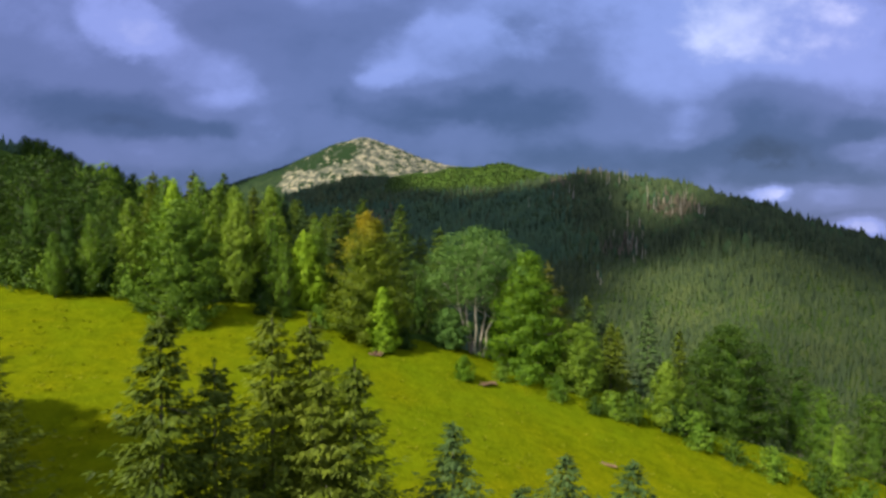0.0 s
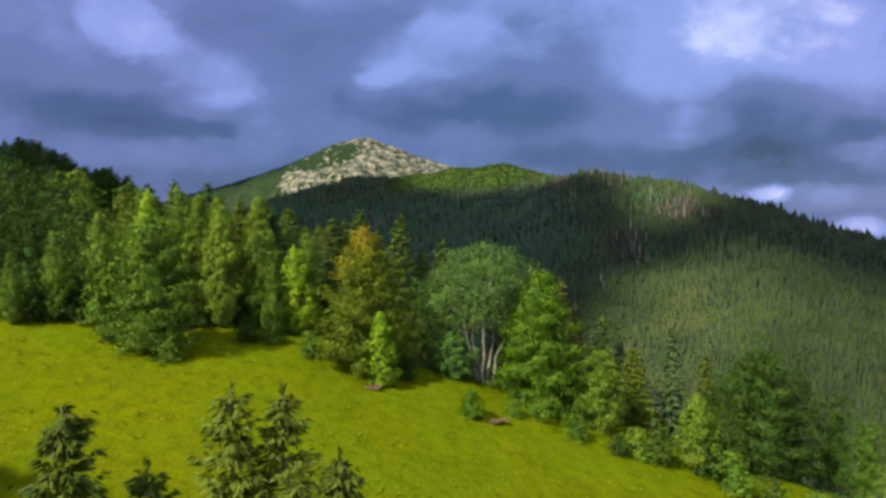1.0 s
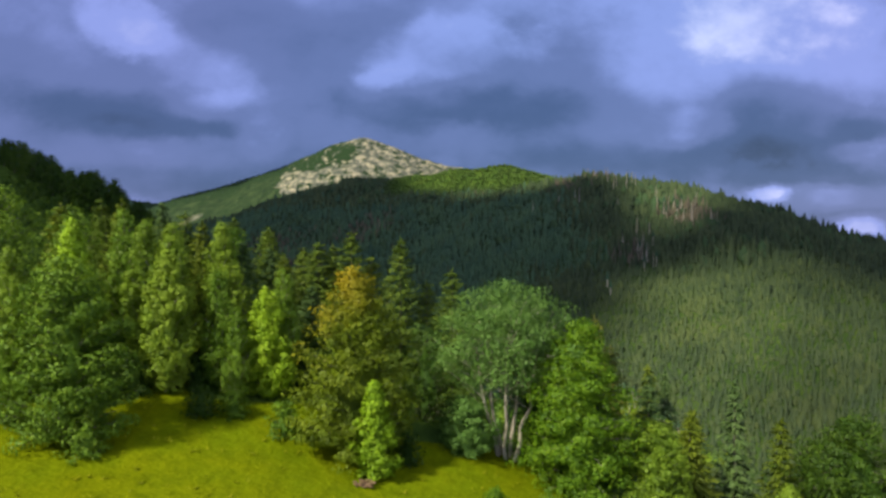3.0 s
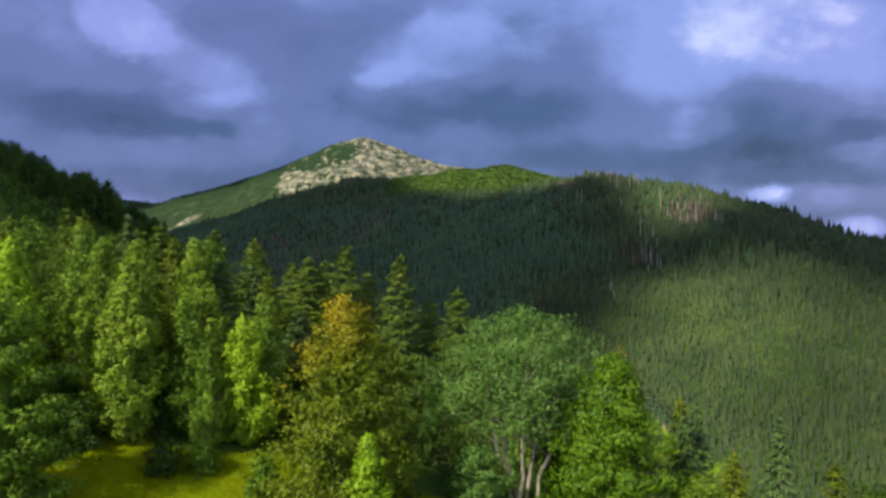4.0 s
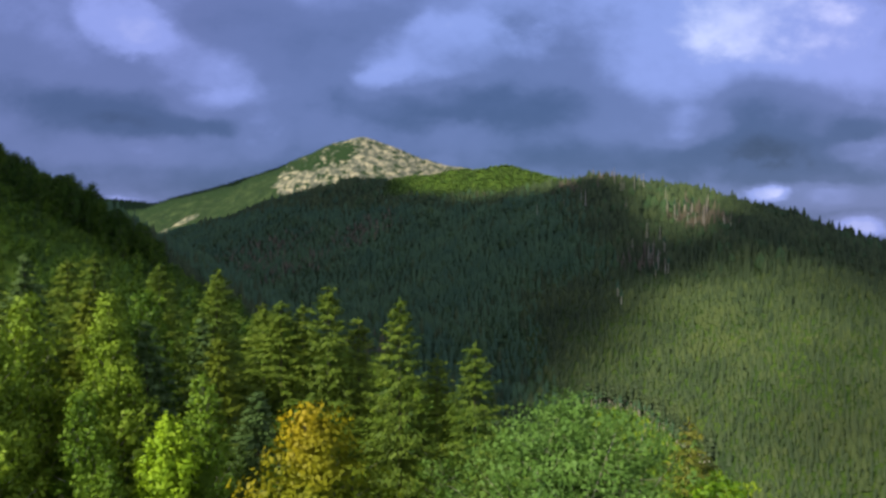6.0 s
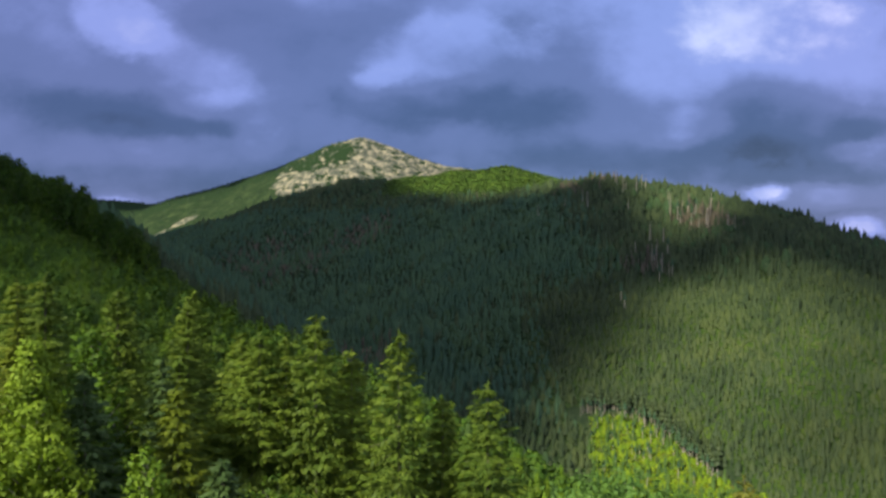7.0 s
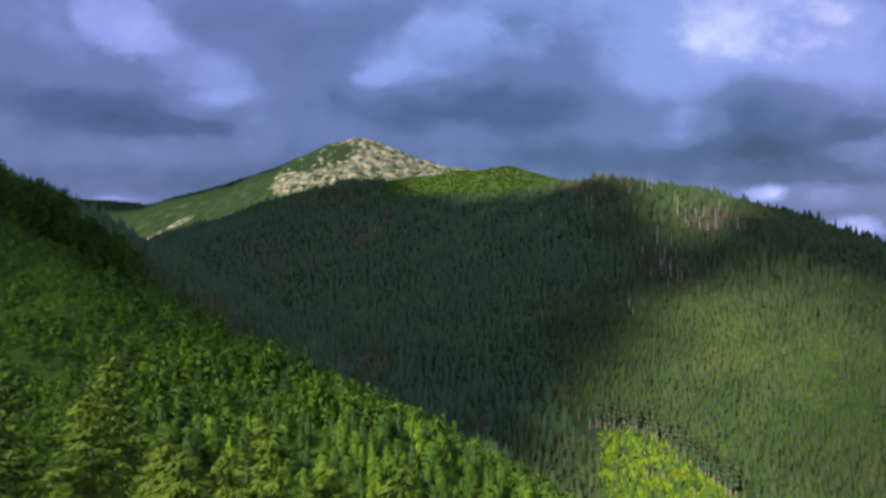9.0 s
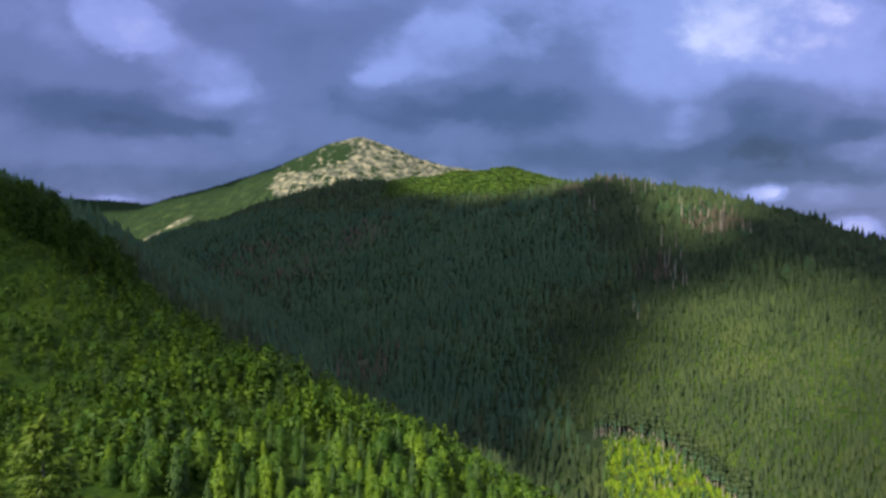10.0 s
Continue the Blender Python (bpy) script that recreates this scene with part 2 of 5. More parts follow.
def solid_material(name, dark, pale, scale, rough=0.9, bump=0.3, stretch=(1, 1, 1)):
    m, t = material(name)
    place, mp = mnode(t, "ShaderNodeTexCoord"), mnode(t, "ShaderNodeMapping")
    mp.inputs["Scale"].default_value = stretch
    t.links.new(place.outputs["Object"], mp.inputs[0])
    fine, coarse = mnoise(t, mp.outputs[0], scale, 5), mnoise(t, mp.outputs[0], scale * 0.17, 2)
    col = mramp(t, mmath(t, "ADD", mmath(t, "MULTIPLY", fine, 0.65), mmath(t, "MULTIPLY", coarse, 0.35)), [(0.32, dark), (0.68, pale)])
    p, b, out = mnode(t, "ShaderNodeBsdfPrincipled"), mnode(t, "ShaderNodeBump"), mnode(t, "ShaderNodeOutputMaterial")
    b.inputs["Strength"].default_value = bump
    t.links.new(fine, b.inputs["Height"])
    t.links.new(b.outputs[0], p.inputs["Normal"])
    t.links.new(col, p.inputs["Base Color"])
    p.inputs["Roughness"].default_value = rough
    t.links.new(p.outputs[0], out.inputs[0])
    return m


SPRUCE = leaf_material("spruce_needles", (0.040, 0.066, 0.005), (0.092, 0.128, 0.008), (0.175, 0.212, 0.015), 0.22, 0.5, each=0.34)
# needles as SPRUCE, but with sunlight put into their green
SPRUCE_LIT = leaf_material("sunlit_spruce_needles", (0.038, 0.076, 0.008), (0.094, 0.144, 0.014), (0.172, 0.226, 0.022), 0.22, 0.5, each=0.36)
SPRUCE_BROWN = leaf_material("browning_spruce_needles", (0.050, 0.068, 0.010), (0.105, 0.122, 0.016), (0.180, 0.178, 0.024), 0.22, 0.5, each=0.36)
SPRUCE_BLUE = leaf_material("grey_green_spruce_needles", (0.030, 0.060, 0.016), (0.060, 0.105, 0.026), (0.105, 0.162, 0.040), 0.18, 0.5)
BIRCH = leaf_material("birch_leaves", (0.055, 0.108, 0.008), (0.138, 0.220, 0.013), (0.245, 0.338, 0.025), 0.30, 0.4, each=0.34)
BIRCH_BRIGHT = leaf_material("bright_birch_leaves", (0.080, 0.165, 0.005), (0.180, 0.305, 0.009), (0.295, 0.43, 0.017), 0.30, 0.4, each=0.34)
BUSHY = leaf_material("bushy_birch_leaves", (0.032, 0.078, 0.006), (0.088, 0.165, 0.010), (0.185, 0.285, 0.018), 0.26, 0.4, each=0.36)
BEECH = leaf_material("beech_leaves", (0.026, 0.066, 0.002), (0.072, 0.150, 0.004), (0.175, 0.275, 0.010), 0.26, 0.5, each=0.36)
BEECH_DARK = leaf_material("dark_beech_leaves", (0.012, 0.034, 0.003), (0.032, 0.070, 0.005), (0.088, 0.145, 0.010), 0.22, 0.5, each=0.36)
ASPEN = leaf_material("grey_green_aspen_leaves", (0.042, 0.10, 0.016), (0.092, 0.18, 0.028), (0.165, 0.265, 0.055), 0.27, 0.4)
TURNING = leaf_material("turning_leaves", (0.052, 0.092, 0.005), (0.120, 0.165, 0.006), (0.215, 0.250, 0.010), 0.3, 0.3, ((0.33, 0.245, 0.006), 16.0), each=0.2)
YOUNG = leaf_material("young_forest_leaves", (0.018, 0.056, 0.009), (0.055, 0.118, 0.012), (0.145, 0.232, 0.016), 0.28, 0.12, each=0.36)
YOUNG_PALE = leaf_material("pale_young_leaves", (0.038, 0.086, 0.007), (0.096, 0.172, 0.010), (0.185, 0.275, 0.014), 0.3, 0.15)
YOUNG_SPRUCE = leaf_material("young_spruce_needles", (0.022, 0.052, 0.014), (0.044, 0.088, 0.020), (0.085, 0.140, 0.026), 0.15, 0.15)
FOREST = leaf_material("far_forest", (0.020, 0.050, 0.028), (0.040, 0.086, 0.043), (0.066, 0.118, 0.047), 0.1, 0.02, each=0.17)
UPLAND = leaf_material("upland_scrub", (0.018, 0.034, 0.018), (0.030, 0.052, 0.025), (0.050, 0.078, 0.030), 0.1, 0.02)
# young mixed trees; the spur's sunlight is put into their yellower green
MIXED_SUNLIT = leaf_material("sunlit_mixed_forest", (0.026, 0.044, 0.018), (0.047, 0.070, 0.026), (0.078, 0.102, 0.033), 0.14, 0.03, each=0.17)
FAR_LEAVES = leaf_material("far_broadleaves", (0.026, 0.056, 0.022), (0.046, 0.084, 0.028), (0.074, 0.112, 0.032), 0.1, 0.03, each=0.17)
# far broadleaves again, yellowed with the sunlight on the spur
SUNLIT_LEAVES = leaf_material("sunlit_spur_broadleaves", (0.030, 0.049, 0.016), (0.052, 0.075, 0.022), (0.084, 0.107, 0.029), 0.16, 0.03, each=0.17)
FRESH = leaf_material("fresh_hill_growth", (0.046, 0.084, 0.018), (0.064, 0.112, 0.021), (0.090, 0.140, 0.026), 0.15, 0.02, each=0.2)
DEAD = leaf_material("dead_spruce", (0.050, 0.046, 0.030), (0.088, 0.076, 0.048), (0.140, 0.118, 0.070), 0.05, 0.05)
SCRUB = leaf_material("scrub_leaves", (0.052, 0.108, 0.005), (0.106, 0.182, 0.007), (0.195, 0.258, 0.012), 0.3, 0.2, each=0.36)
GRASS = leaf_material("grass_blades", (0.13, 0.155, 0.003), (0.175, 0.195, 0.003), (0.24, 0.24, 0.006), 0.1, 0.3)
BARK = solid_material("bark", (0.07, 0.055, 0.04), (0.19, 0.16, 0.125), 3.0, 0.95, 0.6, (1, 1, 0.25))
PALE_BARK = solid_material("pale_bark", (0.22, 0.19, 0.13), (0.52, 0.46, 0.34), 2.0, 0.85, 0.4, (1, 1, 0.6))
BROWN_WOOD = solid_material("brown_wood", (0.10, 0.060, 0.025), (0.22, 0.135, 0.065), 3.0, 0.95, 0.5, (1, 1, 0.4))
DEAD_WOOD = solid_material("dead_wood", (0.25, 0.215, 0.155), (0.52, 0.46, 0.35), 2.0, 0.9, 0.4, (1, 1, 0.3))
CLOUD = solid_material("cloud", (0.75, 0.76, 0.80), (0.88, 0.88, 0.90), 0.01, 1.0, 0.0)


def ground_material():
    """One ground: meadow grass, forest floor, young growth on the clearing, scree round the summit."""
    m, t = material("ground")
    geo = mnode(t, "ShaderNodeNewGeometry")
    pos = geo.outputs["Position"]
    fine, mid, broad = mnoise(t, pos, 2.6, 4), mnoise(t, pos, 0.33, 4), mnoise(t, pos, 0.06, 3)

    def attr(name):
        n = mnode(t, "ShaderNodeAttribute")
        n.attribute_name = name
        return n.outputs["Fac"]

    grass = mramp(t, mmath(t, "ADD", mmath(t, "MULTIPLY", mid, 0.55), mmath(t, "MULTIPLY", fine, 0.45)),
                  [(0.30, (0.092, 0.110, 0.002)), (0.50, (0.138, 0.148, 0.002)), (0.72, (0.190, 0.182, 0.003))])
    grass = mmix(t, mramp(t, broad, [(0.40, (0, 0, 0)), (0.60, (0.75, 0.75, 0.75))]), grass, (0.108, 0.150, 0.003))
    grass = mmix(t, mramp(t, mnoise(t, pos, 5.0, 2, 0.5), [(0.66, (0, 0, 0)), (0.76, (0.4, 0.4, 0.4))]), grass, (0.27, 0.25, 0.012))
    lush = mmath(t, "MULTIPLY", attr("lush"), mramp(t, mnoise(t, pos, 0.14, 4), [(0.32, (0.35, 0.35, 0.35)), (0.6, (1, 1, 1))]))
    grass = mmix(t, lush, grass, mramp(t, fine, [(0.3, (0.060, 0.112, 0.002)), (0.7, (0.110, 0.172, 0.004))]))
    grass = mmix(t, mramp(t, mnoise(t, pos, 0.7, 5, 0.7), [(0.46, (0, 0, 0)), (0.62, (0.55, 0.55, 0.55))]), grass, (0.070, 0.092, 0.002))
    floor = mramp(t, mid, [(0.3, (0.016, 0.028, 0.014)), (0.7, (0.040, 0.058, 0.026))])
    thicket = mramp(t, mmath(t, "ADD", mmath(t, "MULTIPLY", mid, 0.5), mmath(t, "MULTIPLY", broad, 0.5)),
                    [(0.35, (0.022, 0.046, 0.010)), (0.5, (0.045, 0.082, 0.013)), (0.65, (0.085, 0.125, 0.018))])
    green = mramp(t, mnoise(t, pos, 0.03, 5), [(0.35, (0.019, 0.032, 0.015)), (0.55, (0.034, 0.054, 0.021)), (0.72, (0.056, 0.080, 0.029))])
    # scree runs downhill in long streams between islands of dwarf pine
    down = mnode(t, "ShaderNodeMapping")
    down.inputs["Scale"].default_value = (1, 0.4, 1)
    t.links.new(pos, down.inputs[0])
    scree = mramp(t, mnoise(t, down.outputs[0], 0.05, 6, 0.7), [(0.38, (0.060, 0.068, 0.046)), (0.50, (0.130, 0.130, 0.088)), (0.62, (0.36, 0.31, 0.18))])

    # attr pine also holds the western rim's painted shade
    pine = mmath(t, "ADD", mnoise(t, down.outputs[0], 0.045, 5, 0.6), mmath(t, "SUBTRACT", mmath(t, "MULTIPLY", attr("pine"), 0.36), 0.005))
    pine = mmath(t, "MULTIPLY", mmath(t, "SUBTRACT", pine, 0.53), 24.0, clamp=True)
    rock = mmath(t, "ADD", attr("rock"), mmath(t, "MULTIPLY", mmath(t, "SUBTRACT", mnoise(t, pos, 0.018, 5, 0.65), 0.5), 1.6))
    col = mmix(t, attr("thicket"), floor, thicket)
    col = mmix(t, attr("upland"), col, green)
    col = mmix(t, mmath(t, "MULTIPLY", mmath(t, "SUBTRACT", rock, 0.45), 8.0, clamp=True), col, scree)
    col = mmix(t, mmath(t, "MULTIPLY", pine, attr("upland")), col, (0.022, 0.040, 0.016))
    col = mmix(t, attr("bare"), col, mramp(t, mid, [(0.3, (0.12, 0.09, 0.05)), (0.7, (0.26, 0.20, 0.12))]))
    edge = mmath(t, "ADD", attr("meadow"), mmath(t, "MULTIPLY", mmath(t, "SUBTRACT", mid, 0.5), 0.9))
    col = mmix(t, mmath(t, "MULTIPLY", mmath(t, "SUBTRACT", edge, 0.4), 5.0, clamp=True), col, grass)
    p, b, out = mnode(t, "ShaderNodeBsdfPrincipled"), mnode(t, "ShaderNodeBump"), mnode(t, "ShaderNodeOutputMaterial")
    b.inputs["Strength"].default_value, b.inputs["Distance"].default_value = 0.7, 0.5
    t.links.new(mmath(t, "ADD", mid, mmath(t, "MULTIPLY", fine, 0.4)), b.inputs["Height"])
    t.links.new(b.outputs[0], p.inputs["Normal"])
    t.links.new(col, p.inputs["Base Color"])
    p.inputs["Roughness"].default_value, p.inputs["Specular IOR Level"].default_value = 0.95, 0.0
    t.links.new(p.outputs[0], out.inputs[0])
    return m


GROUND = ground_material()

# ---- mesh helpers ----
def mesh_of(name, verts, faces, mat, smooth=False, normals=None):
    """A mesh from an (n, 3) array and a list of (m, k) face arrays; normals round off the shading of leaf masses."""
    me = bpy.data.meshes.new(name)
    verts = np.asarray(verts, np.float32)
    faces = [np.asarray(f, np.int32) for f in faces if len(f)]
    loops = np.concatenate([f.ravel() for f in faces])
    sizes = np.concatenate([np.full(len(f), f.shape[1], np.int32) for f in faces])
    me.vertices.add(len(verts))
    me.vertices.foreach_set("co", verts.ravel())
    me.loops.add(len(loops))
    me.loops.foreach_set("vertex_index", loops)
    me.polygons.add(len(sizes))
    me.polygons.foreach_set("loop_start", np.concatenate(([0], np.cumsum(sizes)[:-1])).astype(np.int32))
    me.polygons.foreach_set("use_smooth", np.full(len(sizes), smooth or normals is not None))
    me.update(calc_edges=True)
    me.materials.append(mat)
    if normals is not None:
        n = np.asarray(normals, float)
        me.normals_split_custom_set_from_vertices((n / (np.linalg.norm(n, axis=1, keepdims=True) + 1e-9)).tolist())
    return me


class Pile:
    """Gathers pieces of geometry for one mesh."""

    def __init__(self):
        self.verts, self.quads, self.tris, self.normals, self.n = [], [], [], [], 0

    def add(self, verts, quads=(), tris=(), normals=()):
        if len(normals):
            self.normals.append(np.asarray(normals, float).reshape(-1, 3))
        self.verts.append(np.asarray(verts, float).reshape(-1, 3))
        if len(quads):
            self.quads.append(np.asarray(quads, int).reshape(-1, 4) + self.n)
        if len(tris):
            self.tris.append(np.asarray(tris, int).reshape(-1, 3) + self.n)
        self.n += len(self.verts[-1])

    def arrays(self):
        q = np.concatenate(self.quads) if self.quads else np.zeros((0, 4), int)
        t = np.concatenate(self.tris) if self.tris else np.zeros((0, 3), int)
        return np.concatenate(self.verts), q, t

    def mesh(self, name, mat, smooth=False):
        v, q, t = self.arrays()
        return mesh_of(name, v, [q, t], mat, smooth, np.concatenate(self.normals) if self.normals else None)


def part(name, pile, mat, parent, label="", smooth=False):
    ob = new(name, pile if isinstance(pile, bpy.types.Mesh) else pile.mesh(name, mat, smooth))
    ob.parent = parent
    return tagged(ob, label)


def tube(pile, path, radii, sides=6):
    """A tapered round limb along a path."""
    path, rings = np.asarray(path, float), []
    for k, p in enumerate(path):
        d = path[min(k + 1, len(path) - 1)] - path[max(k - 1, 0)]
        d = d / (np.linalg.norm(d) + 1e-9)
        a = np.cross(d, (0.3, 1.0, 0.1) if abs(d[2]) > 0.7 else (0, 0, 1))
        a /= np.linalg.norm(a)
        b = np.cross(d, a)
        th = np.arange(sides) * 2 * math.pi / sides
        rings.append(p + radii[k] * (np.outer(np.cos(th), a) + np.outer(np.sin(th), b)))
    quads = [(k * sides + j, k * sides + (j + 1) % sides, (k + 1) * sides + (j + 1) % sides, (k + 1) * sides + j)
             for k in range(len(path) - 1) for j in range(sides)]
    pile.add(np.concatenate(rings), quads)


def leaf_cards(pile, at, facing, size, rng, slim=0.62, round_to=None):
    """Small lozenge leaves (or leaf sprays) at points, turned more or less to their facing."""
    n = len(at)
    facing = facing / (np.linalg.norm(facing, axis=1, keepdims=True) + 1e-9)
    a = np.cross(facing, rng.normal(size=(n, 3)))
    a /= np.linalg.norm(a, axis=1, keepdims=True) + 1e-9
    b = np.cross(facing, a)
    s = np.asarray(size).reshape(-1, 1)
    fold = facing * s * 0.18
    v = np.stack([at + a * s, at + b * s * slim - fold, at - a * s, at - b * s * slim - fold], axis=1)
    soft = facing if round_to is None else 0.3 * facing + round_to / (np.linalg.norm(round_to, axis=1, keepdims=True) + 1e-9)
    pile.add(v.reshape(-1, 3), np.arange(4 * n).reshape(n, 4), normals=np.repeat(soft, 4, axis=0))


# ---- kinds of trees: each gives piles for the wood and for the foliage ----
def crown_width(shape, f):
    """Share of the greatest half-width at the share f of the crown's height."""
    if shape == "column":
        return max(0.12, math.sin(math.pi * min(1, 0.13 + 0.84 * f ** 0.85)) ** 0.95)
    if shape == "cone":
        return max(0.08, (1 - f) ** 0.75 * min(1, 0.55 + 2.2 * f))
    if shape == "dome":
        return max(0.18, (1 - f ** 2.6) ** 0.7 * min(1.0, 0.78 + f))
    if shape == "tent":
        return max(0.12, (1 - f ** 1.5) ** 0.62 * min(1.0, 0.75 + f))
    if shape == "umbrella":
        return max(0.2, min(1.0, 0.45 + 0.9 * f) * (1 - max(0, f - 0.55) ** 2 * 3.2))
    return max(0.15, math.sin(math.pi * min(1, 0.24 + 0.74 * f)) ** 0.6)


def broadleaf(seed, h, r, bare=0.1, shape="egg", lobes=40, leaves=7000, leaf=0.16, stems=1, fan=0.38, lean=0.0, rise=0.45, dense=0.36, girth=1.0):
    """A leafy tree: stems, boughs that rise (or level out) to the crown's uneven outline, and flat fans of leaf sprays along them."""
    rng = np.random.RandomState(seed)
    wood, crown = Pile(), Pile()
    leaves, leaf = int(leaves * 1.3), leaf * 0.85
    base = h * bare
    tops = []
    for s in range(stems):
        a = s * 6.28 / stems + 0.5
        spread = 0 if stems == 1 else r * 0.42
        off = 0 if stems == 1 else 0.35 + 0.05 * r
        foot = np.array((off * math.cos(a), off * math.sin(a), -0.6))
        top = np.array((spread * math.cos(a) + lean * h * 0.8, spread * math.sin(a), h * (rng.uniform(0.82, 0.92) if stems == 1 else rng.uniform(0.62, 0.74))))
        ks = np.linspace(0, 1, 7)
        path = np.array([foot + (top - foot) * k + rng.normal(0, 0.012 * h, 3) * (1, 1, 0) * (0 < k < 1) for k in ks])
        thick = 0.013 * h * girth * (1.0 if stems == 1 else 0.72)
        tube(wood, path, thick * (1 - ks * 0.85) + 0.02, 7)
        tops.append(path)
    # the dense inside of the crown
    heart, heart_tris = far_round(seed % 7, 2)
    f = np.clip((heart[:, 2] - 0.08) / 0.92, 0, 1)
    wide = np.array([crown_width(shape, k) for k in f]) / (np.hypot(heart[:, 0], heart[:, 1]) + 0.25)
    heart = np.stack([heart[:, 0] * wide * r * dense, heart[:, 1] * wide * r * dense, base + (0.06 + 0.8 * f) * (h - base)], axis=1)
    crown.add(heart, tris=heart_tris, normals=heart * (1, 1, 0) / r + (0, 0, 0.3))
    boughs = int(lobes * 2.3)
    plan = []
    for k in range(boughs):
        f = min(0.995, (k + rng.uniform(0, 1)) / boughs)
        ang = k * 2.4 + rng.uniform(-0.6, 0.6)
        w = r * crown_width(shape, f) * (1 + 0.17 * math.sin(2 * ang + seed) + 0.14 * math.sin(3 * ang + 9 * f + seed)) * (0.5 + 0.56 * rng.uniform(0, 1) ** 0.6)
        tip = np.array((w * math.cos(ang) + lean * f * h, w * math.sin(ang), base + f * (h - base) * rng.uniform(0.96, 1.02)))
        path = tops[k % stems]
        z = np.clip(tip[2] - (rise + rng.uniform(-0.2, 0.2)) * w - 0.02 * h, 0.05 * h, path[-1, 2])
        j = int(np.clip(np.searchsorted(path[:, 2], z), 1, len(path) - 1))
        root = path[j - 1] + np.clip((z - path[j - 1, 2]) / (path[j, 2] - path[j - 1, 2]), 0, 1) * (path[j] - path[j - 1])
        plan.append((root, tip, np.linalg.norm(tip - root)))
        tube(wood, [root, (root + tip) / 2 + (0, 0, 0.02 * h * rng.uniform(-0.5, 0.8)), tip * 0.85 + root * 0.15], np.array((0.0036, 0.0022, 0.0009)) * h * (1 if stems == 1 else 0.6), 3)
    share = np.array([0.35 + (L / r) for _, _, L in plan])
    for (root, tip, L), k in zip(plan, share / share.sum()):
        n = max(8, int(leaves * k))
        way = (tip - root) / L
        side = np.cross(way, (0, 0, 1)) + rng.normal(0, 0.25, 3)
        side /= np.linalg.norm(side)
        up = np.cross(side, way)
        up *= np.sign(up[2] + 1e-6)
        # foliage gathers in puffs along the bough, each lit on its own upper side
        m = max(2, int(L / (0.24 * r) + 0.5))
        s = np.clip(np.linspace(0.42, 1.0, m) + rng.uniform(-0.1, 0.06, m), 0.2, 1.03)
        off = rng.uniform(-1, 1, m) * np.maximum(0.12 * r, fan * L) * (1.2 - s) ** 0.7
        sag = 0.2 * np.abs(off) + 0.10 * L * np.maximum(0, s - 0.5) * (1 if rise < 0.3 else -0.6)
        heart = root + np.outer(s * L, way) + np.outer(off, side) - np.outer(sag, up)
        puff = (0.15 * r + 0.22) * rng.uniform(0.65, 1.2, m)
        which = rng.randint(0, m, n)
        out = rng.normal(size=(n, 3))
        out /= np.linalg.norm(out, axis=1, keepdims=True)
        tall = 1.15 if rise > 0.8 else 0.62
        at = heart[which] + out * (puff[which] * (0.5 + 0.55 * rng.uniform(0, 1, n)))[:, None] * (1, 1, tall)
        flat_way = np.array((way[0], way[1], 0.15))
        mass = out * 0.75 + flat_way * 0.55 + (0, 0, 0.2) + rng.normal(0, 0.22, (n, 3))
        leaf_cards(crown, at, mass + rng.normal(0, 0.35, (n, 3)), leaf * rng.uniform(0.6, 1.25, n), rng, 0.55, mass)
    return wood, crown


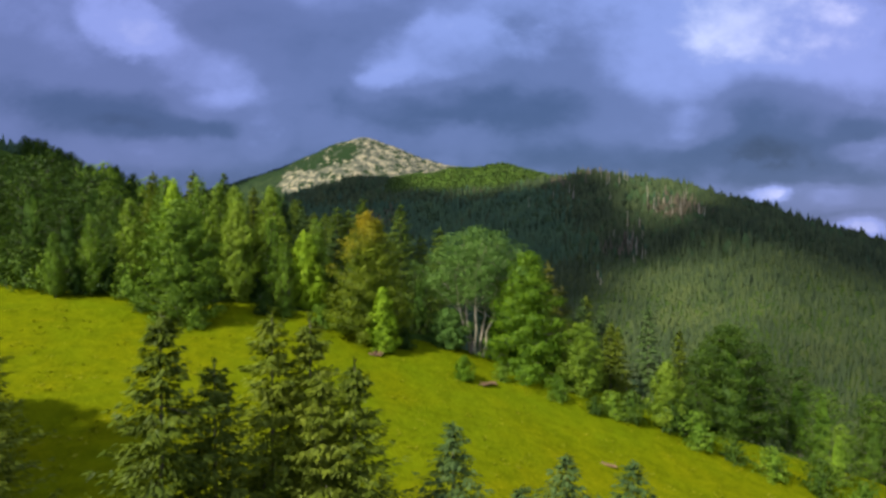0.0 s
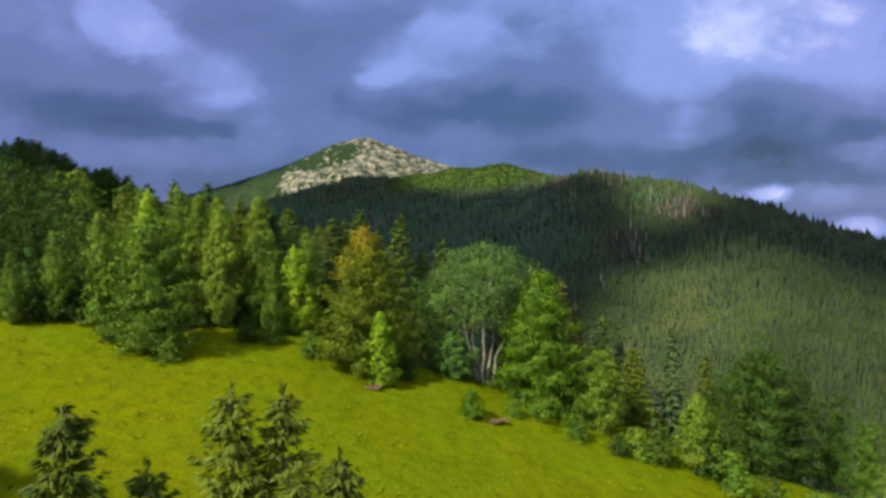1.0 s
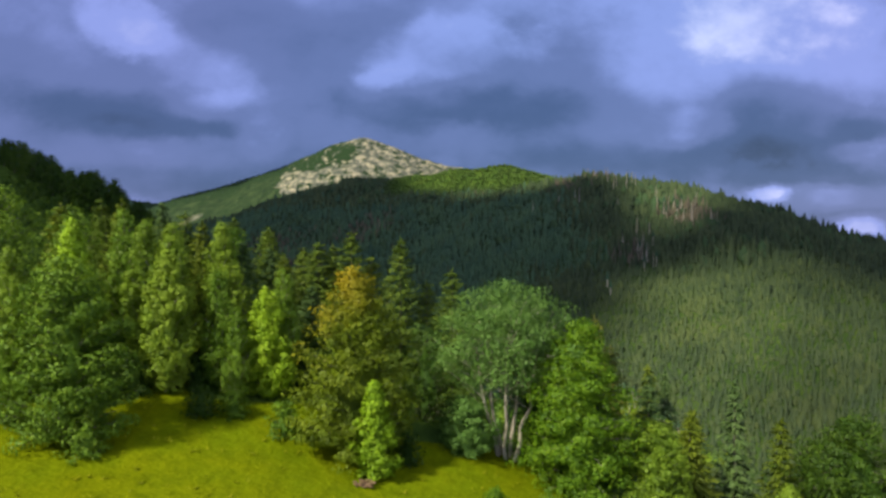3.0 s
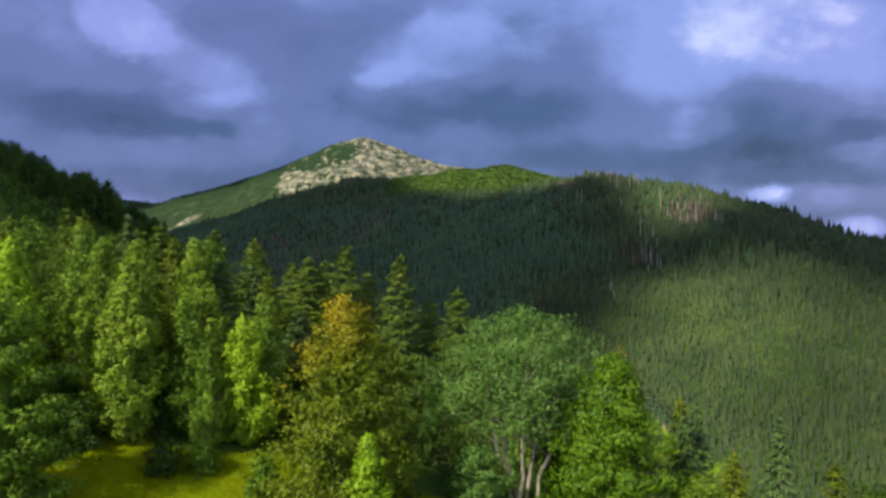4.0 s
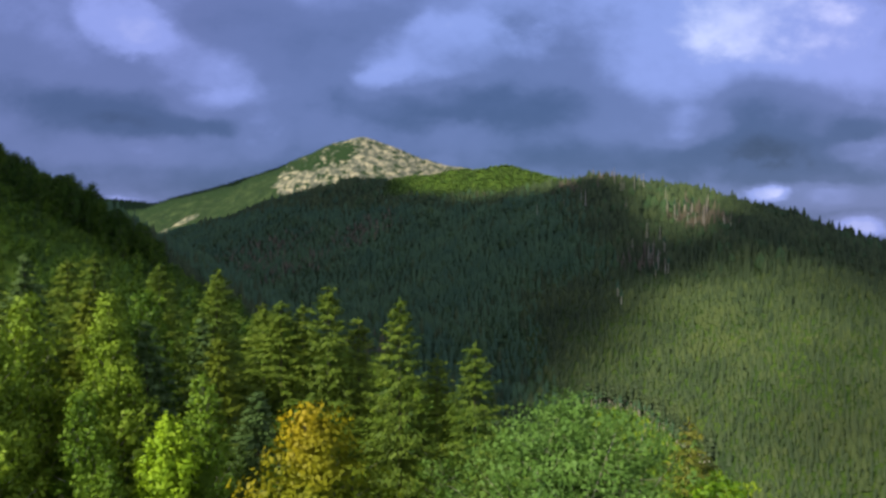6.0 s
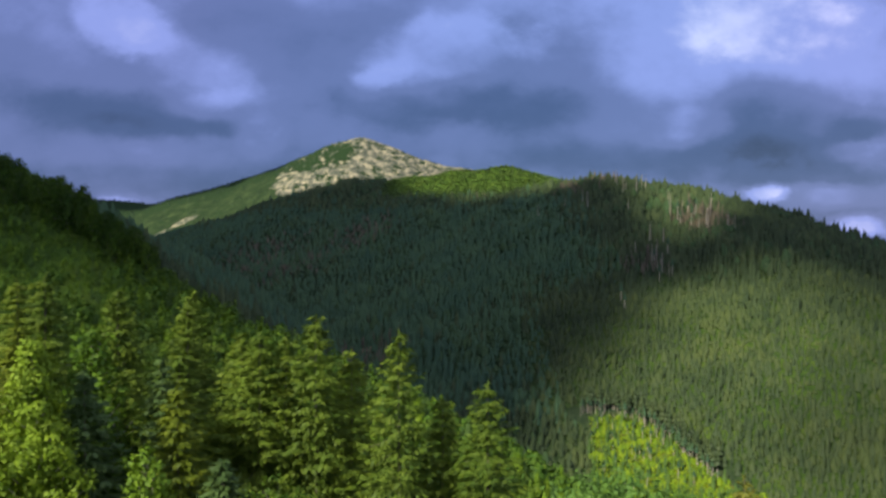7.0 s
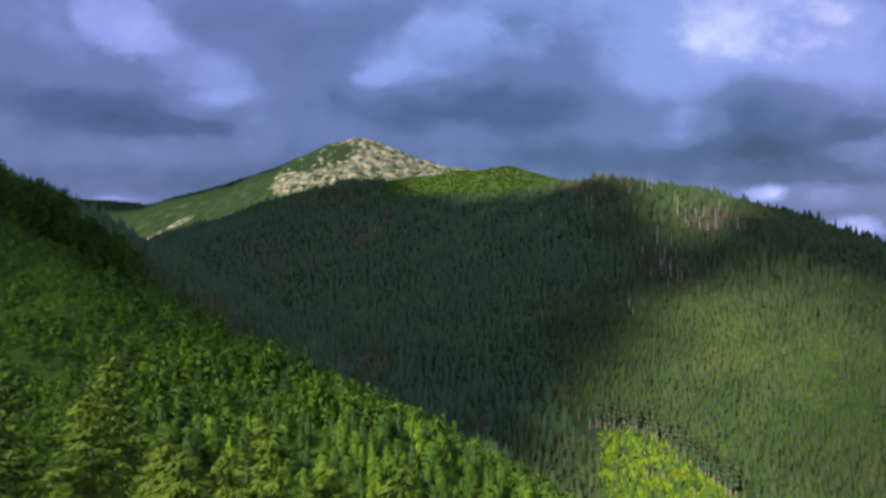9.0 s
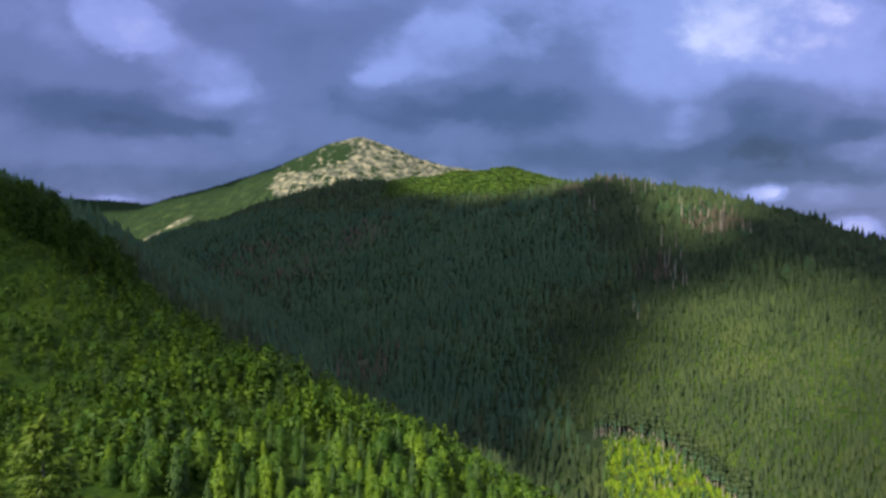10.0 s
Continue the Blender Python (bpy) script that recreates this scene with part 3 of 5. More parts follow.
def spruce(seed, h, r, whorls=40, boughs=12, sprays=22, spray=0.3, start=0.03, ragged=0.25, stout=0.72):
    """A spruce: a straight stem and whorls of drooping boughs, each hung with small pointed sprays of needles."""
    rng = np.random.RandomState(seed)
    wood, crown = Pile(), Pile()
    zs = np.linspace(-0.5, h * 0.985, 6)
    tube(wood, [(0, 0, z) for z in zs], 0.0105 * h * (1 - 0.96 * np.clip(zs, 0, None) / h) + 0.012, 7)
    at, along, mass = [], [], []
    for w in range(whorls):
        f = max(start, start + (1 - start) * (w + rng.uniform(-0.3, 0.3)) / whorls)
        if f > 0.975:
            continue
        span = min(r * (1 - f) ** 0.84, stout * r) * rng.uniform(1 - ragged, 1 + ragged * 0.6) + 0.03 * r
        count = max(7, int(boughs * (0.6 + 0.4 * (1 - f)) + 0.5))
        turn = rng.uniform(0, 6.28)
        for k in range(count):
            a = turn + (k + rng.uniform(-0.3, 0.3)) * 2 * math.pi / count
            L = span * rng.uniform(0.62 - 0.12 * (1 - f), 1.08 + 0.14 * (1 - f))
            out, side = np.array((math.cos(a), math.sin(a), 0)), np.array((-math.sin(a), math.cos(a), 0))
            droop = (0.50 - 0.80 * max(0, f - 0.4)) * rng.uniform(0.6, 1.35)
            z0 = f * h + rng.uniform(-0.9, 0.9) * h / whorls
            n = max(5, int(sprays * (0.25 + 0.75 * L / (stout * r))))
            s = 0.08 + 0.92 * rng.uniform(0, 1, n) ** 0.8
            off = rng.uniform(-1, 1, n) * (0.06 + 0.26 * L * (1 - 0.75 * s))
            z = z0 - droop * L * s ** 0.9 + 0.26 * L * s ** 3 - np.abs(off) * 0.5 - rng.uniform(0, 1, n) ** 2 * 0.5 * h / whorls
            at.append(np.outer(s * L, out) + np.outer(off, side) + np.outer(z, (0, 0, 1)))
            along.append(out + np.outer(np.sign(off) * 0.5, side) + np.outer(rng.uniform(-0.85, 0.1, n), (0, 0, 1)))
            mass.append(out * 0.85 + np.outer(np.sign(off) * 0.35, side) + np.outer(rng.normal(0.5, 0.35, n), (0, 0, 1)))
        if rng.uniform() < 0.5:
            wood_tip = 0.9 * L * out + (0, 0, z0 - droop * 0.85 * L)
            tube(wood, [(0, 0, z0), wood_tip], (0.003 * h * (1 - f) + 0.01, 0.008), 3)
    top = 14
    at.append(np.stack([rng.normal(0, 0.05, top), rng.normal(0, 0.05, top), h * rng.uniform(0.955, 0.995, top)], 1))
    along.append(np.stack([rng.normal(0, 0.5, top), rng.normal(0, 0.5, top), np.ones(top)], 1))
    mass.append(np.stack([rng.normal(0, 1, top), rng.normal(0, 1, top), np.full(top, 0.4)], 1))
    at, along, mass = np.concatenate(at), np.concatenate(along), np.concatenate(mass)
    n = len(at)
    along /= np.linalg.norm(along, axis=1, keepdims=True)
    mass /= np.linalg.norm(mass, axis=1, keepdims=True)
    wide = np.cross(mass + rng.normal(0, 0.3, (n, 3)), along)
    wide /= np.linalg.norm(wide, axis=1, keepdims=True) + 1e-9
    size = (spray * rng.uniform(0.65, 1.3, n))[:, None]
    cards = np.stack([at - along * size * 0.6, at + wide * size * 0.27, at + along * size * 1.3, at - wide * size * 0.27], axis=1)
    face = np.cross(cards[:, 2] - cards[:, 0], cards[:, 3] - cards[:, 1])
    face /= np.linalg.norm(face, axis=1, keepdims=True) + 1e-9
    back = np.sum(face * mass, axis=1) < 0
    cards[back], face[back] = cards[back][:, ::-1], -face[back]
    crown.add(cards.reshape(-1, 3), np.arange(4 * n).reshape(n, 4), normals=np.repeat(0.8 * face + 0.6 * mass, 4, axis=0))
    return wood, crown


def tree_thing(name, wood, crown, bark, leaves, label, category="tree", group=""):
    root = new(name)
    root.empty_display_size = 0.5
    part("trunk", wood, bark, root, smooth=True)
    part("crown", crown, leaves, root)
    return tagged(root, label, category, group)


def plant(ob, x, y, size=1.0, turn=None, sink=0.15, wide=None):
    """A copy of a tree on the ground at (x, y)."""
    t = random.uniform(0, 360) if turn is None else turn
    w = size if wide is None else wide
    m = pose(x, y, float(ground_z(x, y)) - sink, 0, 0, t)
    made = copy_thing(ob, m)
    made.scale = (w, w, size)
    return made


def put(ob, x, y, turn=0.0, sink=0.15):
    """Stands the thing itself on the ground at (x, y)."""
    ob.matrix_basis = pose(x, y, float(ground_z(x, y)) - sink, 0, 0, turn)
    return ob


def young_tree(seed, h, r, cards, conical):
    """A light tree for the young forest, one pile of leaf sprays round a stem."""
    rng = np.random.RandomState(seed)
    crown, wood = Pile(), Pile()
    tube(wood, [(0, 0, -0.5), (0, 0, h * 0.8)], (0.012 * h, 0.004 * h), 5)
    f = rng.uniform(0, 1, cards) ** (1.25 if conical else 1.0)
    w = np.array([crown_width("cone" if conical else "egg", k) for k in f]) * r
    a = rng.uniform(0, 6.28, cards)
    bulge = 1 + 0.28 * np.sin(a * 3 + f * 9 + seed) * np.sin(f * 17 + a * 2)
    d = w * bulge * (1 - 0.4 * rng.uniform(0, 1, cards) ** 2.5)
    at = np.stack([d * np.cos(a), d * np.sin(a), h * (0.07 + 0.92 * f)], axis=1)
    if cards > 150:
        heart, tris = far_round(seed % 5, 2)
        heart[:, :2] *= np.array([crown_width("cone" if conical else "egg", min(max(k, 0), 1)) for k in heart[:, 2]])[:, None] / (np.hypot(heart[:, 0], heart[:, 1])[:, None] + 0.2)
        crown.add(heart * (r * 0.62, r * 0.62, h * 0.9), tris=tris, normals=heart + (0, 0, 0.1))
    out = np.stack([np.cos(a), np.sin(a), np.full(cards, 0.55)], axis=1) + rng.normal(0, 0.5, (cards, 3))
    leaf_cards(crown, at, out, r * (0.27 if cards < 150 else 0.155) * rng.uniform(0.6, 1.3, cards), rng, 0.6, np.stack([np.cos(a), np.sin(a), 0.35 + 0.8 * f], axis=1))
    return wood, crown


def far_spruce(sides, tiers):
    """Unit spruce for far woods, one closed skin: tiers of skirts round a stem."""
    rings, rad = [], []
    for k in range(tiers):
        f = k / tiers
        rings += [f * 0.96, f * 0.96 + 0.55 / tiers]
        rad += [(1 - f) ** 0.85, (1 - f) ** 0.85 * 0.45]
    th = np.arange(sides) * 2 * math.pi / sides
    verts = [(R * math.cos(a + 0.5 * (k // 2)), R * math.sin(a + 0.5 * (k // 2)), z) for k, (z, R) in enumerate(zip(rings, rad)) for a in th]
    n = len(rings)
    tris = []
    for k in range(n - 1):
        for j in range(sides):
            a, b, c, d = k * sides + j, k * sides + (j + 1) % sides, (k + 1) * sides + (j + 1) % sides, (k + 1) * sides + j
            tris += [(a, b, c), (a, c, d)]
    verts.append((0, 0, 1.0))
    tris += [((n - 1) * sides + j, (n - 1) * sides + (j + 1) % sides, len(verts) - 1) for j in range(sides)]
    return np.array(verts), np.array(tris)


def far_round(seed, fine=2):
    """Unit broadleaf crown for far woods, one lumpy closed skin."""
    bm = bmesh.new()
    bmesh.ops.create_icosphere(bm, subdivisions=fine, radius=1.0)
    rng = np.random.RandomState(seed)
    v = np.array([p.co[:] for p in bm.verts])
    tris = np.array([[p.index for p in f.verts] for f in bm.faces])
    bm.free()
    v *= (1 + rng.uniform(-0.24, 0.20, (len(v), 1)))
    v[:, 2] = 0.54 + 0.46 * v[:, 2]
    return v, tris


def far_egg(sides):
    """Unit broadleaf crown for far woods, a light closed skin with an uneven waist."""
    rings = ((0.04, 0.55), (0.30, 1.0), (0.60, 0.72), (0.86, 0.34))
    verts = [(R * math.cos(a), R * math.sin(a), z + 0.05 * math.sin(3 * a + 5 * z)) for z, R in rings for a in np.arange(sides) * 2 * math.pi / sides + 2 * z]
    tris = []
    for k in range(len(rings) - 1):
        for j in range(sides):
            a, b, c, d = k * sides + j, k * sides + (j + 1) % sides, (k + 1) * sides + (j + 1) % sides, (k + 1) * sides + j
            tris += [(a, b, c), (a, c, d)]
    verts.append((0, 0, 1.0))
    last = (len(rings) - 1) * sides
    tris += [(last + j, last + (j + 1) % sides, len(verts) - 1) for j in range(sides)]
    return np.array(verts), np.array(tris)


def scatter_mesh(name, mat, unit, xs, ys, hs, rs, seed, sink=0.3):
    """Many copies of a unit tree joined into one mesh, each jittered."""
    rng = np.random.RandomState(seed)
    uv, ut = unit
    n, k = len(xs), len(uv)
    a = rng.uniform(0, 6.28, n)
    c, s = np.cos(a), np.sin(a)
    jig = 1 + rng.uniform(-0.22, 0.22, (n, k))
    X = (uv[None, :, 0] * c[:, None] - uv[None, :, 1] * s[:, None]) * rs[:, None] * jig + xs[:, None]
    Y = (uv[None, :, 0] * s[:, None] + uv[None, :, 1] * c[:, None]) * rs[:, None] * jig + ys[:, None]
    Z = uv[None, :, 2] * hs[:, None] + (ground_z(xs, ys) - sink)[:, None]
    faces = (ut[None] + (np.arange(n) * k)[:, None, None]).reshape(-1, ut.shape[1])
    ang = np.arctan2(uv[:, 1], uv[:, 0])[None] + a[:, None]
    flank = np.clip(np.hypot(uv[:, 0], uv[:, 1]) * 1.4, 0, 1)[None]
    round_to = np.stack([np.cos(ang) * flank, np.sin(ang) * flank, 0 * ang + 0.35 + 0.9 * uv[None, :, 2]], axis=2)
    return new(name, mesh_of(name, np.stack([X, Y, Z], axis=2).reshape(-1, 3), [faces], mat, False, round_to.reshape(-1, 3)))


def spread(x0, x1, y0, y1, gap, seed, jitter=0.42):
    """Points of a jittered grid."""
    rng = np.random.RandomState(seed)
    gx, gy = np.meshgrid(np.arange(x0, x1, gap), np.arange(y0, y1, gap))
    gx = gx + (np.arange(gx.shape[0]) % 2)[:, None] * gap * 0.5
    return (gx + rng.uniform(-jitter, jitter, gx.shape) * gap).ravel(), (gy + rng.uniform(-jitter, jitter, gy.shape) * gap).ravel()


def step(a, b, v):
    u = np.clip((v - a) / (b - a), 0, 1)
    return u * u * (3 - 2 * u)

# ---- ground ----
def summit_rock(x, y, z):
    """Where scree covers the summit and its shoulder, 0 to 1."""
    line = 100 + 35 * fbm(x, y, 260, 3, 8) + 130 * step(-40, 60, x) + 150 * step(-450, -580, x)
    out = step(-30, 40, z - line) * step(1600, 1720, y) * (1 - step(2450, 2600, y))
    for px, py, pr in ((-764, 1854, 38), (-807, 1754, 36)):
        out = np.maximum(out, 1 - step(0.4, 1.0, np.hypot((x - px) / pr, (y - py) / (pr * 2))))
    return out


def pine_and_shade(x, y, z):
    """Where dwarf pine closes over the ground, 0 to 1, in a band down from the summit; along the western rim, shade
    painted as dark cover.
    """
    crest = ridge(x, y, PEAK_CREST, 0.0, 0.0, 45)
    # western rim: the ridge's shade put into the ground colour as dark pine
    rim = step(-75, -30, z - crest) * step(-420, -600, x)
    band = 1 - step(0.3, 1.0, np.hypot((x + 330) / 60, (z - 290) / 70) - 0.1 * (z - 290) / 70)
    upper = 0.45 * step(-330, -400, x) * step(205, 235, z) * step(-700, -560, x)
    return np.maximum(np.maximum(rim, 0.6 * band), upper)


def in_clearing(x, y):
    """The felled strip on the far slope, 0 to 1: open downhill, bounded above by a slanting forest edge."""
    ragged = 1.6 * fbm(x, y, 22, 3, 6)
    return (step(-2, 2, x - 77 - 0.2 * (y - 381) + ragged) * (1 - step(-2, 2, y - 416 + ragged))
            * (1 - step(-2, 2, x - 113 - 0.38 * (416 - y) + ragged)) * step(325, 337, y))


FELLED_EDGE = [(80, 419), (95, 417), (111, 412), (119, 400), (124, 386), (128, 371), (134, 355)]


def felled_rim(x, y):
    """The strip of tall thin wood just outside the felled edge, 0 to 1."""
    out = np.zeros(np.shape(x))
    for (ax, ay), (bx, by) in zip(FELLED_EDGE, FELLED_EDGE[1:]):
        t = np.clip(((x - ax) * (bx - ax) + (y - ay) * (by - ay)) / ((bx - ax) ** 2 + (by - ay) ** 2), 0, 1)
        out = np.maximum(out, 1 - step(8, 11, np.hypot(x - ax - t * (bx - ax), y - ay - t * (by - ay))))
    return out * (1 - in_clearing(x, y))


def meadow_mask(x, y):
    edge = 84 + 0.12 * np.abs(x + 25) - 0.20 * np.maximum(x - 4, 0) + 2.0 * np.sin(x * 0.35)
    edge = np.where(x < -30, 77 - 0.06 * (x + 30), edge)
    near = (1 - step(edge - 1.5, edge + 2.5, y)) * step(-90, -60, y) * (1 - step(55, 70, x)) * step(-90, -70, x)
    glade = 1 - step(0.7, 1.0, np.hypot((x + 156 - 0.5 * (y - 285)) / 30, (y - 285) / 4))
    return np.maximum(np.maximum(near, 0.5 * in_clearing(x, y)), 0.4 * glade)


def thicket_mask(x, y):
    """Where undergrowth and saplings cover the ground between the trees, 0 to 1: the near slope, the spur and the hilltop."""
    near = (y < 395 - 0.56 * (x + 150) + 45 * step(-90, -20, x)) & (y > 60)
    # spur: a lighter floor colour put in to relieve the dark gaps in sunlight
    spur = step(20, 110, x) * (1 - step(540, 660, y + 0.3 * x))
    # floor colour left darker at the felled rim, where the trees' shade falls
    spur = spur * (1 - felled_rim(x, y))
    return np.maximum(np.maximum(near * 1.0, 0.75 * spur), step(1000, 1060, y + 0.9 * x) * step(-110, -90, x) * step(860, 900, y))


def axis(parts):
    out = []
    for a, b, gap in parts:
        out += list(np.arange(a, b - gap * 0.25, gap))
    return np.array(out + [parts[-1][1]])


gx = axis([(-4800, -2000, 140), (-2000, -900, 40), (-900, -300, 14), (-300, -110, 6), (-110, 110, 2.8), (110, 420, 6), (420, 900, 16), (900, 2000, 50), (2000, 4800, 160)])
gy = axis([(-4000, -800, 160), (-800, -120, 34), (-120, -20, 5), (-20, 130, 2.6), (130, 460, 5), (460, 780, 6), (780, 1500, 13), (1500, 2500, 26), (2500, 4900, 140)])
GX, GY = np.meshgrid(gx, gy)
GZ = ground_z(GX, GY)
cols = len(gx)
idx = (np.arange(len(gy) - 1)[:, None] * cols + np.arange(cols - 1)[None]).ravel()
ground_me = mesh_of("ground", np.stack([GX, GY, GZ], axis=2).reshape(-1, 3), [np.stack([idx, idx + 1, idx + cols + 1, idx + cols], axis=1)], GROUND, True)
BARE_SPOTS = [(-66, 555, 15), (232, 640, 20), (-215, 800, 34)]
bare = np.zeros(GX.shape)
for bx, by, br in BARE_SPOTS:
    bare = np.maximum(bare, 1 - step(0.3, 1.0, np.hypot((GX - bx) / br, (GY - by) / (br * 0.6))))
for name, values in (("meadow", meadow_mask(GX, GY)),
                     ("rock", summit_rock(GX, GY, GZ)),
                     ("upland", step(1500, 1750, GY + 0 * GX)), ("thicket", thicket_mask(GX, GY)), ("pine", pine_and_shade(GX, GY, GZ)), ("lush", 0.42 * step(48, 78, GY + 0 * GX)), ("bare", np.maximum(bare * 0.9, 0.22 * in_clearing(GX, GY)))):
    a = ground_me.attributes.new(name, "FLOAT", "POINT")
    a.data.foreach_set("value", values.ravel().astype(np.float32))
tagged(new("ground", ground_me), "rolling mountain ground, yellow-green meadow among forested slopes", "ground", kind="structure")


# ---- far woods ----
def dead_share(x, y):
    out = np.zeros(np.shape(x))
    for bx, by, br, k in [(245, 640, 40, 0.85), (168, 572, 26, 0.55), (187, 800, 70, 0.6), (-125, 945, 70, 0.55), (-300, 980, 110, 0.45), (-200, 880, 60, 0.3), (-61, 545, 40, 0.4), (52, 941, 16, 0.5)]:
        out = np.maximum(out, k * (1 - step(0.4, 1.0, np.hypot((x - bx) / br, (y - by) / br))))
    return out


def far_woods():
    rng = np.random.RandomState(11)
    xs, ys = [], []
    for box, gap, seed in (((-380, 540, 225, 640), 3.3, 1), ((-620, 560, 640, 960), 5.2, 2), ((-950, 520, 960, 1560), 7.0, 3), ((20, 430, 290, 640), 2.5, 4)):
        x, y = spread(*box, gap, seed, 0.5)
        low = step(30, 105, x) * (1 - step(520, 640, y + 0.3 * x)) > 0.5
        pick = low if seed == 4 else ~low
        xs.append(x[pick]), ys.append(y[pick])
    x, y = np.concatenate(xs), np.concatenate(ys)
    behind = (ground_z(x, y) < ground_z(x, y - 25) - 7) & (y > 700)
    slope_side = (y < 390 - 0.56 * (x + 150) + 45 * step(-90, -20, x)) & (x < 108)
    in_view = np.abs(x + 5) < 0.78 * y + 15
    keep = ~slope_side & ~behind & in_view & (in_clearing(x, y) < 0.3) & (felled_rim(x, y) < 0.5) & (rng.uniform(0, 1, len(x)) > 0.05)
    keep &= ~(np.hypot((x + 66) / 9, (y - 555) / 5) < 1)
    x, y = x[keep], y[keep]
    n = len(x)
    fresh = (y > 880) & (x > -110) & (x < 190) & (y + 0.9 * x > 1000)
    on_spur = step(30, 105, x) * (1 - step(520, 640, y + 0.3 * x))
    # stands of older and younger trees, and odd tall ones
    stand = fbm(x, y, 120, 3, 9) + 0.5 * fbm(x, y, 34, 2, 19)
    h = (5.0 + 5.0 * rng.uniform(0, 1, n) + 5.5 * (rng.uniform(0, 1, n) > 0.9)) * (1 + 0.30 * np.clip(stand, -1.2, 1.2)) * (1 - 0.36 * on_spur)
    h = np.where(fresh, 1.6 + 1.6 * rng.uniform(0, 1, n) ** 2, h)
    far = y > 960
    r = (1.0 + 0.16 * h) * rng.uniform(0.75, 1.2, n) * np.where(far, 1.6, np.where(y > 640, 1.3, 1.0))
    r = r * (1 - 0.28 * on_spur)
    r = np.where(fresh, 3.6 * rng.uniform(0.7, 1.3, n), r)
    dead = rng.uniform(0, 1, n) < dead_share(x, y)
    new_growth = fresh & ~dead
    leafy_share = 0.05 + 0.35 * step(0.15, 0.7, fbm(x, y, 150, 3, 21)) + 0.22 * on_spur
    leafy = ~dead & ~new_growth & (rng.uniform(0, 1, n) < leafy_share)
    # the sun-tinted colour goes where sun falls: spur, valley foot, under the hilltop
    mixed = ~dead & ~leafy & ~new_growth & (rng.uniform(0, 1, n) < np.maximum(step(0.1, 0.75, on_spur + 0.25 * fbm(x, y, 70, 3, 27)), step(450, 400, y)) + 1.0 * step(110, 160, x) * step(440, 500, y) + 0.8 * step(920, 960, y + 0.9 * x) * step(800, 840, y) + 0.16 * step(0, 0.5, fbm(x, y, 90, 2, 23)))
    green = ~dead & ~leafy & ~new_growth & ~mixed
    slim = rng.uniform(0, 1, n) < 0.5
    for name, pick, unit, mat, label in (
            ("spruce_forest", green & ~far & slim, far_spruce(4, 2), FOREST, "dense dark green spruce forest covering the mountain slope"),
            ("spruce_forest", green & ~far & ~slim, far_spruce(5, 2), FOREST, "dense dark green spruce forest covering the mountain slope"),
            ("distant_spruce_forest", green & far, far_spruce(4, 2), FOREST, "distant dark green spruce forest below the ridge"),
            ("mixed_forest", mixed & slim, far_spruce(4, 2), MIXED_SUNLIT, "young mixed forest on the lower spur, sunlight put into its green"),
            ("mixed_forest", mixed & ~slim, far_spruce(5, 2), MIXED_SUNLIT, "young mixed forest on the lower spur, sunlight put into its green"),
            ("dead_forest", dead, far_spruce(4, 3), DEAD, "brown dead spruces scattered through the slope forest"),
            ("broadleaf_forest", leafy & (on_spur < 0.3), far_egg(6), FAR_LEAVES, "lighter green broadleaf crowns among the spruce forest"),
            ("broadleaf_forest", leafy & (on_spur >= 0.3), far_egg(6), SUNLIT_LEAVES, "broadleaf crowns on the spur, sunlight put into their yellow-green"),
            ("hill_scrub", new_growth, far_egg(5), FRESH, "low fresh green growth on the sunlit hilltop")):
        wide = {"dead_forest": 0.62, "broadleaf_forest": 1.15}.get(name, 1.0) * np.where(slim[pick], 0.85, 1.1)
        tall = {"broadleaf_forest": 0.78}.get(name, 1.0)
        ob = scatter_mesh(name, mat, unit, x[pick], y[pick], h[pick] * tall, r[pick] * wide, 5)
        tagged(ob, label, "forest", kind="stuff")
    # dwarf pine and small spruces on the shoulders of the summit; crowded on the western rim to darken it like shade
    x, y = spread(-1500, 420, 1700, 2330, 17, 8)
    z = ground_z(x, y)
    share = np.clip(0.10 + 0.2 * step(0, 0.6, fbm(x, y, 130, 3, 41)) + 0.8 * pine_and_shade(x, y, z), 0, 1)
    keep = (np.random.RandomState(3).uniform(0, 1, len(x)) < share) & (z > 40)
    x, y = x[keep], y[keep]
    hh = np.random.RandomState(6).uniform(4, 9, len(x)) * (1 - 0.3 * step(200, 300, z[keep]))
    tagged(scatter_mesh("dwarf_pine_scrub", UPLAND, far_spruce(3, 2), x, y, hh, hh * 0.55, 9, 1.0), "dark dwarf pine and spruce patches below the rocky summit", "scrub", kind="stuff")


far_woods()


